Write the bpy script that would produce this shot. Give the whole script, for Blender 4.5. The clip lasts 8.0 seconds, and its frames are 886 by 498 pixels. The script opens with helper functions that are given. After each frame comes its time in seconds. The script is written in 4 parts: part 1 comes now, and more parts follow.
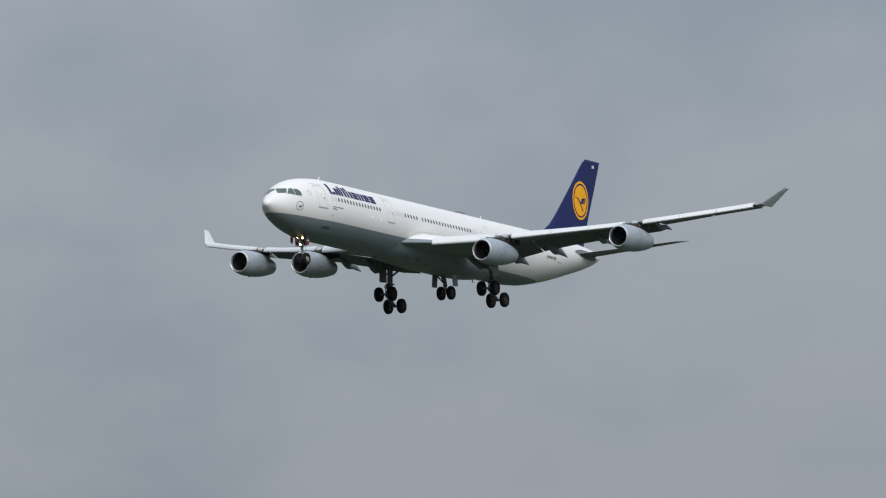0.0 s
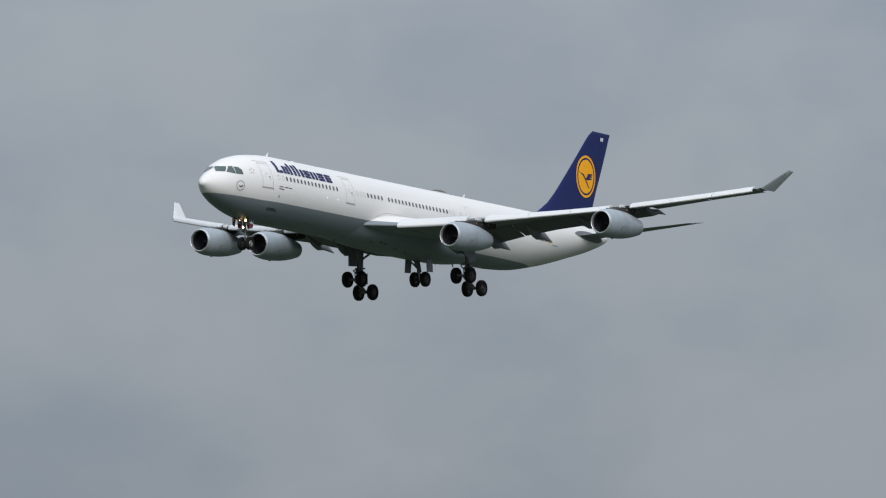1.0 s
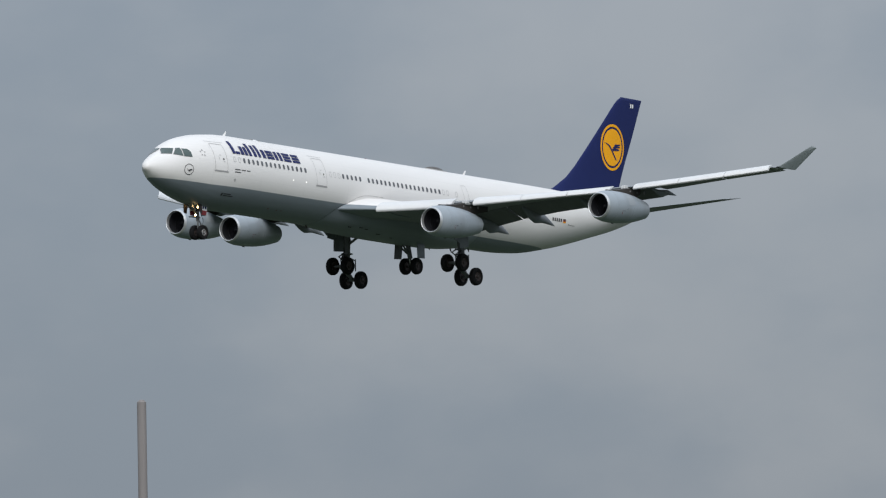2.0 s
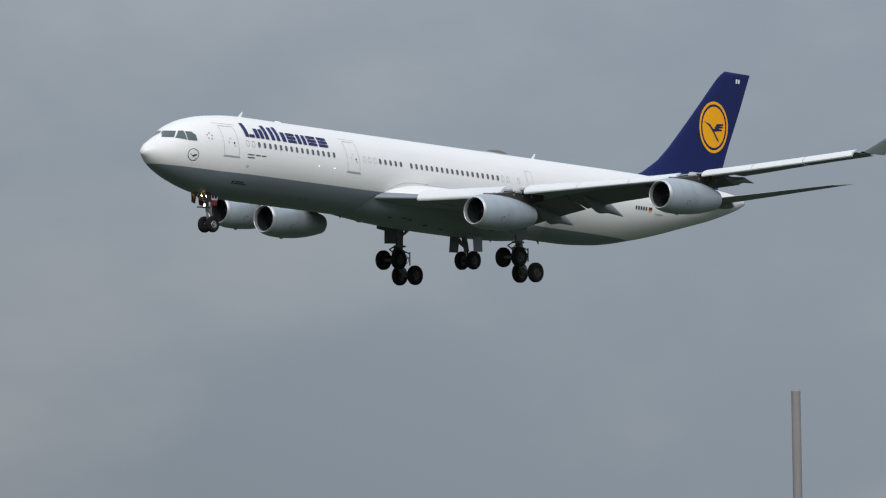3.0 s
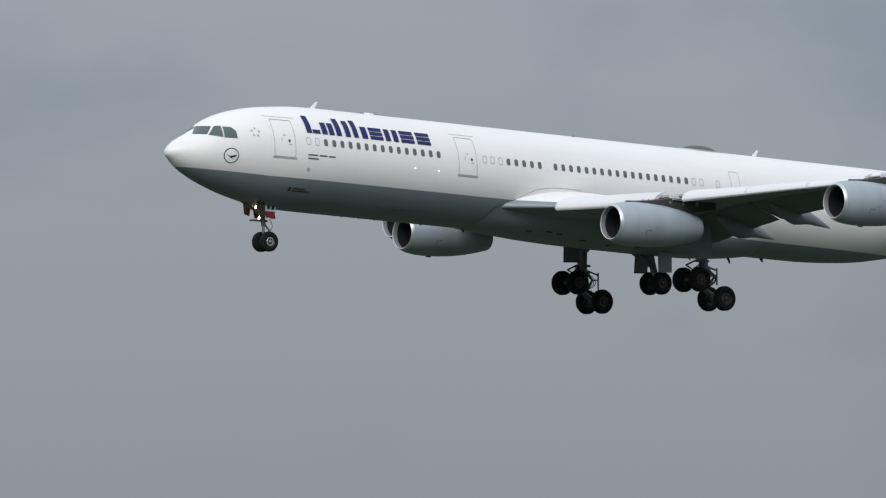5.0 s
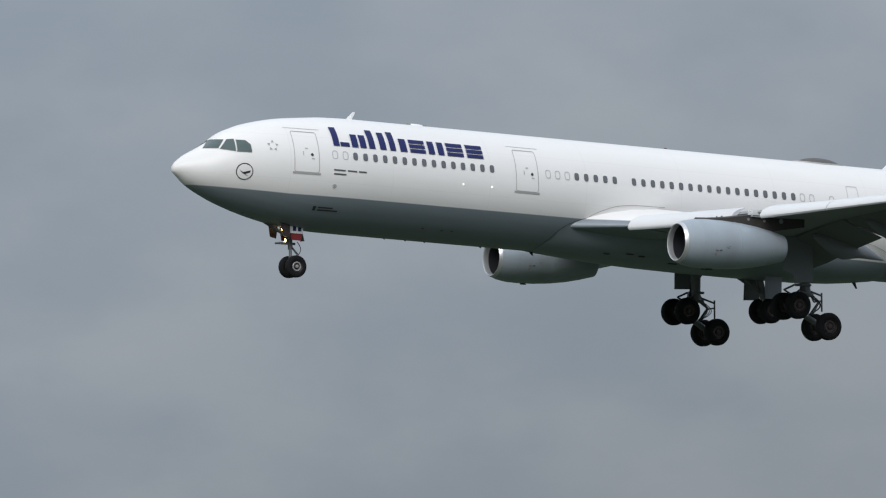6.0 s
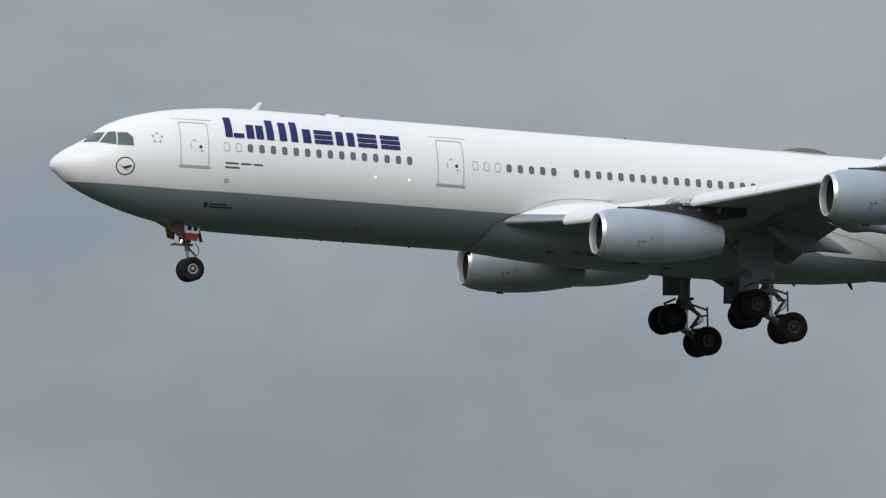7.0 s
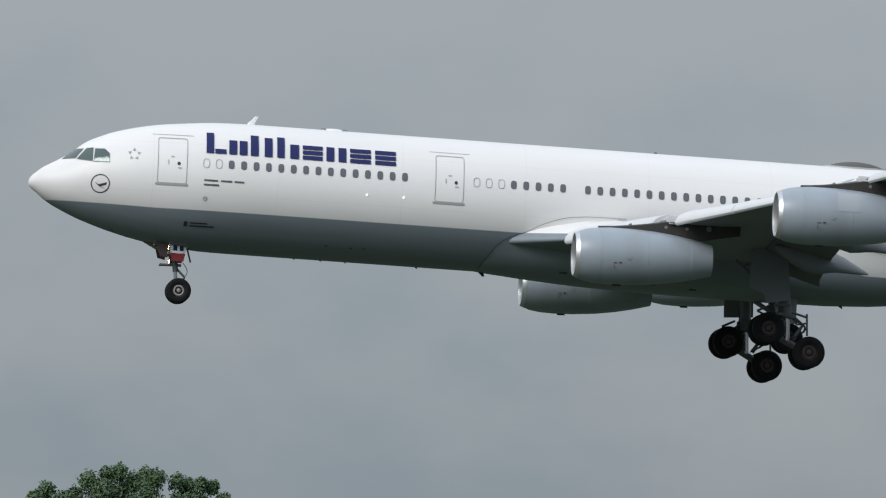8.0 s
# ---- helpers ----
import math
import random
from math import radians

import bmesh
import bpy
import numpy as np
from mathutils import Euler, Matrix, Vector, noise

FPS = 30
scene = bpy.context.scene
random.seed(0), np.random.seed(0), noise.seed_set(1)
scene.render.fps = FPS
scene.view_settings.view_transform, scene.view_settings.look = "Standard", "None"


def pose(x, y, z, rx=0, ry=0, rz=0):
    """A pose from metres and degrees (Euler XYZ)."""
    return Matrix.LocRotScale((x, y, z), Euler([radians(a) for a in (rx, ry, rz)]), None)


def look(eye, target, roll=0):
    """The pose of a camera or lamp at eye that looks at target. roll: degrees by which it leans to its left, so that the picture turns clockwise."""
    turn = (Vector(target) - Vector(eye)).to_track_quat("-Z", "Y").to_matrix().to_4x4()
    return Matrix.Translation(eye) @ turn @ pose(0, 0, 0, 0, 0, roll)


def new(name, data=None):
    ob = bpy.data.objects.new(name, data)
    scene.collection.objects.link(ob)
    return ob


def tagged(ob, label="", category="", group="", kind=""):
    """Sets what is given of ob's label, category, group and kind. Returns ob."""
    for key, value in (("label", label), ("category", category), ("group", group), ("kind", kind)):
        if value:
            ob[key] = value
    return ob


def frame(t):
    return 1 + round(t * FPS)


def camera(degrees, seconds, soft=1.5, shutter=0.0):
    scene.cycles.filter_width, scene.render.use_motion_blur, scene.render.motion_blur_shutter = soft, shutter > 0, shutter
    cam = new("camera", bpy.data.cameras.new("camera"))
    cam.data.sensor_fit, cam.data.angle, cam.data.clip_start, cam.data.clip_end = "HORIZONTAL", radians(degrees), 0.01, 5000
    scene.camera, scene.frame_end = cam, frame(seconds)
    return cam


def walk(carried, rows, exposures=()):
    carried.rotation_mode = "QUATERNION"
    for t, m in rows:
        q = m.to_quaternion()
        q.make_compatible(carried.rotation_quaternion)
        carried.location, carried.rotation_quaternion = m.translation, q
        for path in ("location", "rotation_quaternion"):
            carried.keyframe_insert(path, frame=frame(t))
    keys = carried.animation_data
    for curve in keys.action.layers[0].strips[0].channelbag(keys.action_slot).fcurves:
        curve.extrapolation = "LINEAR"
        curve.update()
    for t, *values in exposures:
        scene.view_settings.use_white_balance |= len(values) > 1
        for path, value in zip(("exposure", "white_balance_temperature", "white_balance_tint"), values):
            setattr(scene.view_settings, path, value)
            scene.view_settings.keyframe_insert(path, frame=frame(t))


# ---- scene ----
AIM = (
    (0, 60.5069, 3.4791, 1.256),
    (0.5, 59.1717, 3.4369, 0.876),
    (1, 57.9358, 3.3812, 0.295),
    (1.5, 56.4514, 3.3393, -0.300),
    (1.7, 55.7381, 3.3244, -0.635),
    (2.8, 51.0710, 3.3073, -1.084),
    (3, 50.0064, 3.3111, -0.951),
    (3.5, 47.0722, 3.3445, -1.024),
    (4, 43.8506, 3.4084, -1.103),
    (4.2, 42.5082, 3.4327, -0.777),
    (5.3, 34.3791, 3.6520, -0.028),
    (5.5, 32.5869, 3.6968, 0.041),
    (6, 27.8398, 3.7864, 0.328),
    (6.5, 23.1149, 3.8254, 0.308),
    (7, 17.9917, 3.7455, 0.246),
    (7.5, 12.1301, 3.7254, 0.284),
    (8, 6.1015, 3.7142, 0.458),
)
FLIGHT = (
    (0, 619.726, 368.832, 49.600, -2.996, 2.776, 0.414),
    (0.5, 582.622, 366.785, 47.813, -2.085, 2.993, 0.122),
    (1, 545.461, 364.848, 46.079, -0.781, 3.045, -0.190),
    (1.5, 508.243, 363.020, 44.399, 0.382, 2.986, -0.355),
    (2, 470.969, 361.301, 42.773, 0.893, 2.951, -0.452),
    (2.5, 433.638, 359.690, 41.200, 1.259, 2.920, -0.534),
    (3, 396.250, 358.189, 39.682, 1.400, 2.896, -0.554),
    (3.5, 358.805, 356.797, 38.217, 1.062, 2.862, -0.531),
    (4, 321.304, 355.514, 36.806, 0.958, 2.774, -0.558),
    (4.5, 283.746, 354.341, 35.448, 1.163, 2.624, -0.452),
    (5, 246.131, 353.276, 34.145, 1.416, 2.463, -0.320),
    (5.5, 208.459, 352.320, 32.895, 1.530, 2.329, -0.188),
    (6, 170.730, 351.474, 31.699, 0.880, 2.339, -0.065),
    (6.5, 132.945, 350.736, 30.557, -0.100, 2.472, -0.015),
    (7, 95.103, 350.108, 29.468, -0.782, 2.688, -0.093),
    (7.5, 57.204, 349.588, 28.433, -0.842, 2.926, -0.021),
    (8, 19.248, 349.178, 27.452, -0.501, 3.186, -0.025),
)
FOV = 6.2242
cam = camera(FOV, 8.0, soft=1.2, shutter=0.0)
EYE = Vector((0, 0, 1.7))


def aim(az, el, roll):
    a, e = radians(az), radians(el)
    way = Vector((math.sin(a) * math.cos(e), math.cos(a) * math.cos(e), math.sin(e)))
    return look(EYE, EYE + way * 100, roll)


walk(cam, [(t, aim(az, el, roll)) for t, az, el, roll in AIM])

# ---- light: bright overcast with a soft sun ahead of the aircraft and to its left ----
SUN_WAY = Vector((-0.60, -0.54, 0.58)).normalized()


def make_world():
    world = bpy.data.worlds.new("overcast_sky")
    scene.world = world
    world.use_nodes = True
    nt = world.node_tree
    nt.nodes.clear()
    N, L = nt.nodes.new, nt.links.new
    out, bg = N("ShaderNodeOutputWorld"), N("ShaderNodeBackground")
    sky = N("ShaderNodeTexSky")
    sky.sky_type, sky.sun_disc = "NISHITA", False
    sky.sun_elevation = math.asin(SUN_WAY.z)
    sky.sun_rotation = math.atan2(SUN_WAY.x, SUN_WAY.y)
    coord = N("ShaderNodeTexCoord")
    stretch = N("ShaderNodeMapping")
    stretch.inputs["Scale"].default_value = (1, 1, 1.7)
    L(coord.outputs["Generated"], stretch.inputs["Vector"])
    big, fine = N("ShaderNodeTexNoise"), N("ShaderNodeTexNoise")
    for node, scale, detail in ((big, 9.0, 4), (fine, 30.0, 5)):
        node.inputs["Scale"].default_value = scale
        node.inputs["Detail"].default_value = detail
        node.inputs["Roughness"].default_value = 0.5
        L(stretch.outputs["Vector"], node.inputs["Vector"])
    add = N("ShaderNodeMath")
    add.operation = "MULTIPLY_ADD"
    add.inputs[1].default_value = 0.65
    L(fine.outputs["Fac"], add.inputs[0])
    L(big.outputs["Fac"], add.inputs[2])
    ramp = N("ShaderNodeValToRGB")
    ramp.color_ramp.interpolation = "EASE"
    ramp.color_ramp.elements[0].position = 0.60
    ramp.color_ramp.elements[0].color = (0.240, 0.283, 0.340, 1)
    ramp.color_ramp.elements[1].position = 1.06
    ramp.color_ramp.elements[1].color = (0.320, 0.351, 0.393, 1)
    L(add.outputs[0], ramp.inputs["Fac"])
    split, rise = N("ShaderNodeSeparateXYZ"), N("ShaderNodeMapRange")
    L(coord.outputs["Generated"], split.inputs[0])
    L(split.outputs["Z"], rise.inputs["Value"])
    rise.inputs["From Min"].default_value, rise.inputs["From Max"].default_value = 0.11, 0.8
    rise.inputs["To Min"].default_value, rise.inputs["To Max"].default_value = 1.0, 2.6
    haze, both = N("ShaderNodeMapRange"), N("ShaderNodeMath")
    L(split.outputs["Z"], haze.inputs["Value"])
    haze.inputs["From Min"].default_value, haze.inputs["From Max"].default_value = 0.02, 0.11
    haze.inputs["To Min"].default_value, haze.inputs["To Max"].default_value = 0.845, 1.02
    both.operation = "MULTIPLY"
    # a greyer bank of cloud, widest low over the approach
    toward, bank, low, fade = N("ShaderNodeVectorMath"), N("ShaderNodeMapRange"), N("ShaderNodeMapRange"), N("ShaderNodeMath")
    toward.operation = "DOT_PRODUCT"
    toward.inputs[1].default_value = (math.sin(radians(38)), math.cos(radians(38)), 0)
    L(coord.outputs["Generated"], toward.inputs[0])
    L(toward.outputs["Value"], bank.inputs["Value"])
    bank.interpolation_type = "SMOOTHSTEP"
    bank.inputs["From Min"].default_value, bank.inputs["From Max"].default_value = math.cos(radians(15)), math.cos(radians(3))
    L(split.outputs["Z"], low.inputs["Value"])
    low.inputs["From Min"].default_value, low.inputs["From Max"].default_value = 0.03, 0.16
    low.inputs["To Min"].default_value, low.inputs["To Max"].default_value = 0.15, 0.0
    fade.operation = "MULTIPLY"
    L(bank.outputs["Result"], fade.inputs[0])
    L(low.outputs["Result"], fade.inputs[1])
    clear, whole = N("ShaderNodeMath"), N("ShaderNodeMath")
    clear.operation, whole.operation = "SUBTRACT", "MULTIPLY"
    clear.inputs[0].default_value = 1.0
    L(fade.outputs[0], clear.inputs[1])
    L(both.outputs[0], whole.inputs[0])
    L(clear.outputs[0], whole.inputs[1])
    L(rise.outputs["Result"], both.inputs[0])
    L(haze.outputs["Result"], both.inputs[1])
    lift = N("ShaderNodeMix")
    lift.data_type, lift.blend_type = "RGBA", "MULTIPLY"
    lift.inputs["Factor"].default_value = 1.0
    L(ramp.outputs["Color"], lift.inputs[6])
    L(whole.outputs[0], lift.inputs[7])
    # the haze turns slightly olive towards the north
    north, veil, tone = N("ShaderNodeVectorMath"), N("ShaderNodeMapRange"), N("ShaderNodeMix")
    north.operation = "DOT_PRODUCT"
    north.inputs[1].default_value = (math.sin(radians(4)), math.cos(radians(4)), 0)
    L(coord.outputs["Generated"], north.inputs[0])
    L(north.outputs["Value"], veil.inputs["Value"])
    veil.interpolation_type = "SMOOTHSTEP"
    veil.inputs["From Min"].default_value, veil.inputs["From Max"].default_value = math.cos(radians(20)), math.cos(radians(3))
    tone.data_type, tone.blend_type = "RGBA", "MULTIPLY"
    tone.inputs[7].default_value = (1.025, 1.03, 0.99, 1)
    L(veil.outputs["Result"], tone.inputs["Factor"])
    L(lift.outputs[2], tone.inputs[6])
    thin = N("ShaderNodeMix")
    thin.data_type, thin.blend_type = "RGBA", "ADD"
    thin.inputs["Factor"].default_value = 0.004
    L(tone.outputs[2], thin.inputs[6])
    L(sky.outputs["Color"], thin.inputs[7])
    L(thin.outputs[2], bg.inputs["Color"])
    bg.inputs["Strength"].default_value = 1.045
    L(bg.outputs[0], out.inputs["Surface"])


make_world()
sun_data = bpy.data.lights.new("sun", "SUN")
sun_data.energy, sun_data.angle, sun_data.color = 2.3, radians(34), (1.0, 0.98, 0.955)
sun = new("sun", sun_data)
sun.matrix_world = look(SUN_WAY * 200, (0, 0, 0))


# ---- materials ----
def material(name, color, rough=0.5, metal=0.0, grain=0.0, scale=2.0, dirt=0.0, dirt_color=(0.12, 0.11, 0.1), streak=(1, 1, 1), bump=0.0, coat=0.0, emit=None, power=0.0, spec=0.5):
    """A painted, rubber or metal surface with wear at two scales, in object space."""
    m = bpy.data.materials.new(name)
    m.use_nodes = True
    nt = m.node_tree
    N, L = nt.nodes.new, nt.links.new
    bsdf = nt.nodes["Principled BSDF"]
    bsdf.inputs["Roughness"].default_value, bsdf.inputs["Metallic"].default_value = rough, metal
    bsdf.inputs["Coat Weight"].default_value, bsdf.inputs["Coat Roughness"].default_value = coat, 0.12
    bsdf.inputs["Specular IOR Level"].default_value = spec
    coord, mapping = N("ShaderNodeTexCoord"), N("ShaderNodeMapping")
    mapping.inputs["Scale"].default_value = streak
    L(coord.outputs["Object"], mapping.inputs["Vector"])
    base = N("ShaderNodeMix")
    base.data_type = "RGBA"
    base.inputs[6].default_value = (*color, 1)
    base.inputs[7].default_value = (*[c * (1 - grain) for c in color], 1)
    n1, n2 = N("ShaderNodeTexNoise"), N("ShaderNodeTexNoise")
    n1.inputs["Scale"].default_value, n1.inputs["Detail"].default_value = scale, 6
    n2.inputs["Scale"].default_value, n2.inputs["Detail"].default_value = scale * 0.22, 5
    L(mapping.outputs["Vector"], n1.inputs["Vector"])
    L(mapping.outputs["Vector"], n2.inputs["Vector"])
    L(n1.outputs["Fac"], base.inputs["Factor"])
    last = base.outputs[2]
    if dirt:
        r = N("ShaderNodeMapRange")
        r.inputs["From Min"].default_value, r.inputs["From Max"].default_value = 0.52, 0.78
        r.inputs["To Max"].default_value = dirt
        L(n2.outputs["Fac"], r.inputs["Value"])
        soil = N("ShaderNodeMix")
        soil.data_type = "RGBA"
        soil.inputs[7].default_value = (*dirt_color, 1)
        L(r.outputs["Result"], soil.inputs["Factor"])
        L(last, soil.inputs[6])
        last = soil.outputs[2]
    L(last, bsdf.inputs["Base Color"])
    if bump:
        b = N("ShaderNodeBump")
        b.inputs["Strength"].default_value, b.inputs["Distance"].default_value = bump, 0.02
        L(n1.outputs["Fac"], b.inputs["Height"])
        L(b.outputs["Normal"], bsdf.inputs["Normal"])
    if emit:
        bsdf.inputs["Emission Color"].default_value = (*emit, 1)
        bsdf.inputs["Emission Strength"].default_value = power
    return m


def livery():
    """White paint above a straight waterline, grey below it, with faint panel joints and soot on the belly."""
    m = material("white_and_grey_paint", (0.765, 0.752, 0.738), 0.46, 0.0, 0.07, 1.1, 0.22, (0.55, 0.56, 0.56), (0.25, 1, 1), 0.0, 0.06)
    nt = m.node_tree
    N, L = nt.nodes.new, nt.links.new
    bsdf = nt.nodes["Principled BSDF"]
    white = bsdf.inputs["Base Color"].links[0].from_socket
    coord, split = N("ShaderNodeTexCoord"), N("ShaderNodeSeparateXYZ")
    L(coord.outputs["Object"], split.inputs[0])
    line = N("ShaderNodeMapRange")
    line.inputs["From Min"].default_value, line.inputs["From Max"].default_value = WATERLINE - 0.015, WATERLINE + 0.015
    line.inputs["To Min"].default_value, line.inputs["To Max"].default_value = 1, 0
    # the line climbs a little towards the nose
    climb, level = N("ShaderNodeMapRange"), N("ShaderNodeMath")
    climb.inputs["From Min"].default_value, climb.inputs["From Max"].default_value = 0.3, 5.5
    climb.inputs["To Min"].default_value, climb.inputs["To Max"].default_value = CLIMB, 0.0
    L(split.outputs["X"], climb.inputs["Value"])
    level.operation = "SUBTRACT"
    L(split.outputs["Z"], level.inputs[0])
    L(climb.outputs["Result"], level.inputs[1])
    # and falls behind the wing towards the tail
    base = level.outputs[0]
    for x0, x1, drop in ((33.0, 36.3, 0.80), (36.3, 49.0, 0.06)):
        fall, lower = N("ShaderNodeMapRange"), N("ShaderNodeMath")
        fall.inputs["From Min"].default_value, fall.inputs["From Max"].default_value = x0, x1
        fall.inputs["To Min"].default_value, fall.inputs["To Max"].default_value = 0.0, drop
        L(split.outputs["X"], fall.inputs["Value"])
        lower.operation = "ADD"
        L(base, lower.inputs[0])
        L(fall.outputs["Result"], lower.inputs[1])
        base = lower.outputs[0]
    L(base, line.inputs["Value"])
    soot, stretch = N("ShaderNodeTexNoise"), N("ShaderNodeMapping")
    stretch.inputs["Scale"].default_value = (0.12, 1.6, 1.6)
    L(coord.outputs["Object"], stretch.inputs["Vector"])
    L(stretch.outputs["Vector"], soot.inputs["Vector"])
    soot.inputs["Scale"].default_value, soot.inputs["Detail"].default_value = 1.5, 6
    grey = N("ShaderNodeMix")
    grey.data_type = "RGBA"
    grey.inputs[6].default_value, grey.inputs[7].default_value = (0.214, 0.251, 0.280, 1), (0.160, 0.188, 0.210, 1)
    L(soot.outputs["Fac"], grey.inputs["Factor"])
    two = N("ShaderNodeMix")
    two.data_type = "RGBA"
    L(line.outputs["Result"], two.inputs["Factor"])
    L(white, two.inputs[6])
    L(grey.outputs[2], two.inputs[7])
    # skin joints: fine lines around the hull at each section
    wave, band = N("ShaderNodeMath"), N("ShaderNodeMapRange")
    wave.operation, wave.inputs[1].default_value = "PINGPONG", 2.67
    L(split.outputs["X"], wave.inputs[0])
    L(wave.outputs[0], band.inputs["Value"])
    band.inputs["From Min"].default_value, band.inputs["From Max"].default_value = 0.0, 0.03
    band.inputs["To Min"].default_value, band.inputs["To Max"].default_value = 0.10, 0.0
    seam = N("ShaderNodeMix")
    seam.data_type = "RGBA"
    seam.inputs[7].default_value = (0.25, 0.26, 0.27, 1)
    L(band.outputs["Result"], seam.inputs["Factor"])
    L(two.outputs[2], seam.inputs[6])
    runs = seam.outputs[2]
    for height in (1.62, -0.52, -2.05):
        off, width, lap = N("ShaderNodeMath"), N("ShaderNodeMapRange"), N("ShaderNodeMix")
        off.operation, off.inputs[1].default_value = "SUBTRACT", height
        away = N("ShaderNodeMath")
        away.operation = "ABSOLUTE"
        L(split.outputs["Z"], off.inputs[0])
        L(off.outputs[0], away.inputs[0])
        L(away.outputs[0], width.inputs["Value"])
        width.inputs["From Min"].default_value, width.inputs["From Max"].default_value = 0.0, 0.022
        width.inputs["To Min"].default_value, width.inputs["To Max"].default_value = 0.10, 0.0
        lap.data_type = "RGBA"
        lap.inputs[7].default_value = (0.25, 0.26, 0.27, 1)
        L(width.outputs["Result"], lap.inputs["Factor"])
        L(runs, lap.inputs[6])
        runs = lap.outputs[2]
    L(runs, bsdf.inputs["Base Color"])
    return m


WATERLINE, CLIMB = -1.22, 0.17
M_HULL = livery()
# wing and flap greys are set dark: the underside's shade is in the colour
M_WING = material("shaded_wing_grey", (0.27, 0.29, 0.31), 0.62, 0, 0.15, 1.2, 0.35, (0.13, 0.13, 0.125), (1, 0.2, 1), spec=0.22)
M_UNDER = material("shaded_flap_grey", (0.17, 0.18, 0.19), 0.65, 0, 0.2, 1.5, 0.4, (0.07, 0.07, 0.07), (0.3, 1, 1), spec=0.2)
M_SLAT = material("pale_slat_paint", (0.66, 0.67, 0.68), 0.45, 0.0, 0.10, 1.5, 0.35, (0.38, 0.38, 0.38), (1, 0.35, 1))
M_FIN = material("dark_blue_paint", (0.010, 0.018, 0.098), 0.45, 0, 0.12, 1.0, 0.0, spec=0.2)
M_GOLD = material("golden_yellow_paint", (0.90, 0.40, 0.010), 0.5, 0, 0.06, 1.0, spec=0.2)
M_NAVY = material("navy_letter_paint", (0.012, 0.018, 0.098), 0.5, 0, 0.1, 2.0, spec=0.25)
M_NACELLE = material("pale_grey_nacelle_paint", (0.335, 0.383, 0.428), 0.36, 0.05, 0.14, 1.6, 0.42, (0.22, 0.235, 0.25), (1.6, 1, 0.35))
M_PANEL = material("repainted_cowl_panel", (0.345, 0.380, 0.410), 0.4, 0.0, 0.08, 1.4, 0.2, (0.27, 0.27, 0.27))
M_WINGLET = material("matt_grey_winglet", (0.42, 0.465, 0.49), 0.45, 0, 0.1, 1.5, 0.2, (0.2, 0.21, 0.22))
M_CANOE = material("mid_grey_fairing_paint", (0.19, 0.21, 0.23), 0.5, 0, 0.12, 1.5, 0.3, (0.13, 0.13, 0.13), spec=0.3)
# near-black brown over the whole pylon, mottled at random
M_PYLON = material("dark_pylon_skin", (0.060, 0.055, 0.052), 0.6, 0, 0.3, 2.0, 0.4, (0.03, 0.027, 0.025), spec=0.2)
M_LIP = material("polished_inlet_metal", (0.62, 0.63, 0.64), 0.38, 0.7, 0.06, 3.0)
# liner and fan near black: the inlet's inner shade is put into their colour
M_LINER = material("shaded_inlet_liner", (0.014, 0.015, 0.019), 0.6, 0.1, 0.15, 3.0)
M_FAN = material("shaded_fan_metal", (0.016, 0.017, 0.021), 0.5, 0.3, 0.2, 4.0)
M_DARK = material("black_void", (0.012, 0.012, 0.013), 0.7, 0, 0.2, 3.0)
M_EXHAUST = material("heat_stained_metal", (0.24, 0.23, 0.22), 0.4, 0.7, 0.3, 4.0, 0.4, (0.08, 0.07, 0.06))
M_TYRE = material("black_rubber", (0.010, 0.010, 0.011), 0.8, 0, 0.3, 9.0, 0.3, (0.022, 0.021, 0.02), bump=0.2, spec=0.2)
M_RIM = material("grey_wheel_metal", (0.50, 0.50, 0.50), 0.4, 0.5, 0.2, 9.0, 0.6, (0.06, 0.05, 0.045))
M_RIM_RED = material("dusty_brake_metal", (0.06, 0.045, 0.043), 0.5, 0.4, 0.3, 9.0, 0.5, (0.02, 0.018, 0.016), spec=0.3)
M_RIM_DULL = material("dusty_hub_metal", (0.085, 0.07, 0.068), 0.5, 0.4, 0.3, 9.0, 0.5, (0.04, 0.036, 0.034), spec=0.3)
M_STRUT = material("grey_gear_paint", (0.15, 0.16, 0.165), 0.5, 0.1, 0.3, 6.0, 0.6, (0.03, 0.03, 0.03), spec=0.3)
M_CHROME = material("chromed_piston", (0.45, 0.45, 0.45), 0.25, 1.0, 0.05, 6.0)
M_PANE = material("dark_cabin_pane", (0.13, 0.135, 0.145), 0.22, 0.35, 0.15, 3.0, coat=0.5)
M_BLANK = material("blanked_window_rim", (0.42, 0.42, 0.42), 0.5, 0, 0.1, 3.0)
M_LINE = material("grey_joint_line", (0.37, 0.37, 0.37), 0.6, 0, 0.2, 3.0)
M_LETTER = material("small_letter_paint", (0.10, 0.10, 0.105), 0.5, 0, 0.2, 3.0)
M_CAP = material("dusty_cap_paint", (0.22, 0.22, 0.23), 0.5, 0, 0.3, 6.0)
M_DOME = material("weathered_dome_paint", (0.105, 0.10, 0.095), 0.55, 0, 0.2, 2.0, 0.3, (0.2, 0.2, 0.19))
M_BLACK = material("black_marking", (0.03, 0.03, 0.033), 0.5, 0, 0.2, 3.0)
M_JOINT = material("cowl_joint_grey", (0.345, 0.39, 0.435), 0.5, 0, 0.2, 3.0)
M_RED = material("red_marking", (0.23, 0.020, 0.025), 0.45, 0, 0.1, 3.0)
M_MARK = material("dull_red_stencil", (0.17, 0.04, 0.04), 0.5, 0, 0.2, 3.0)
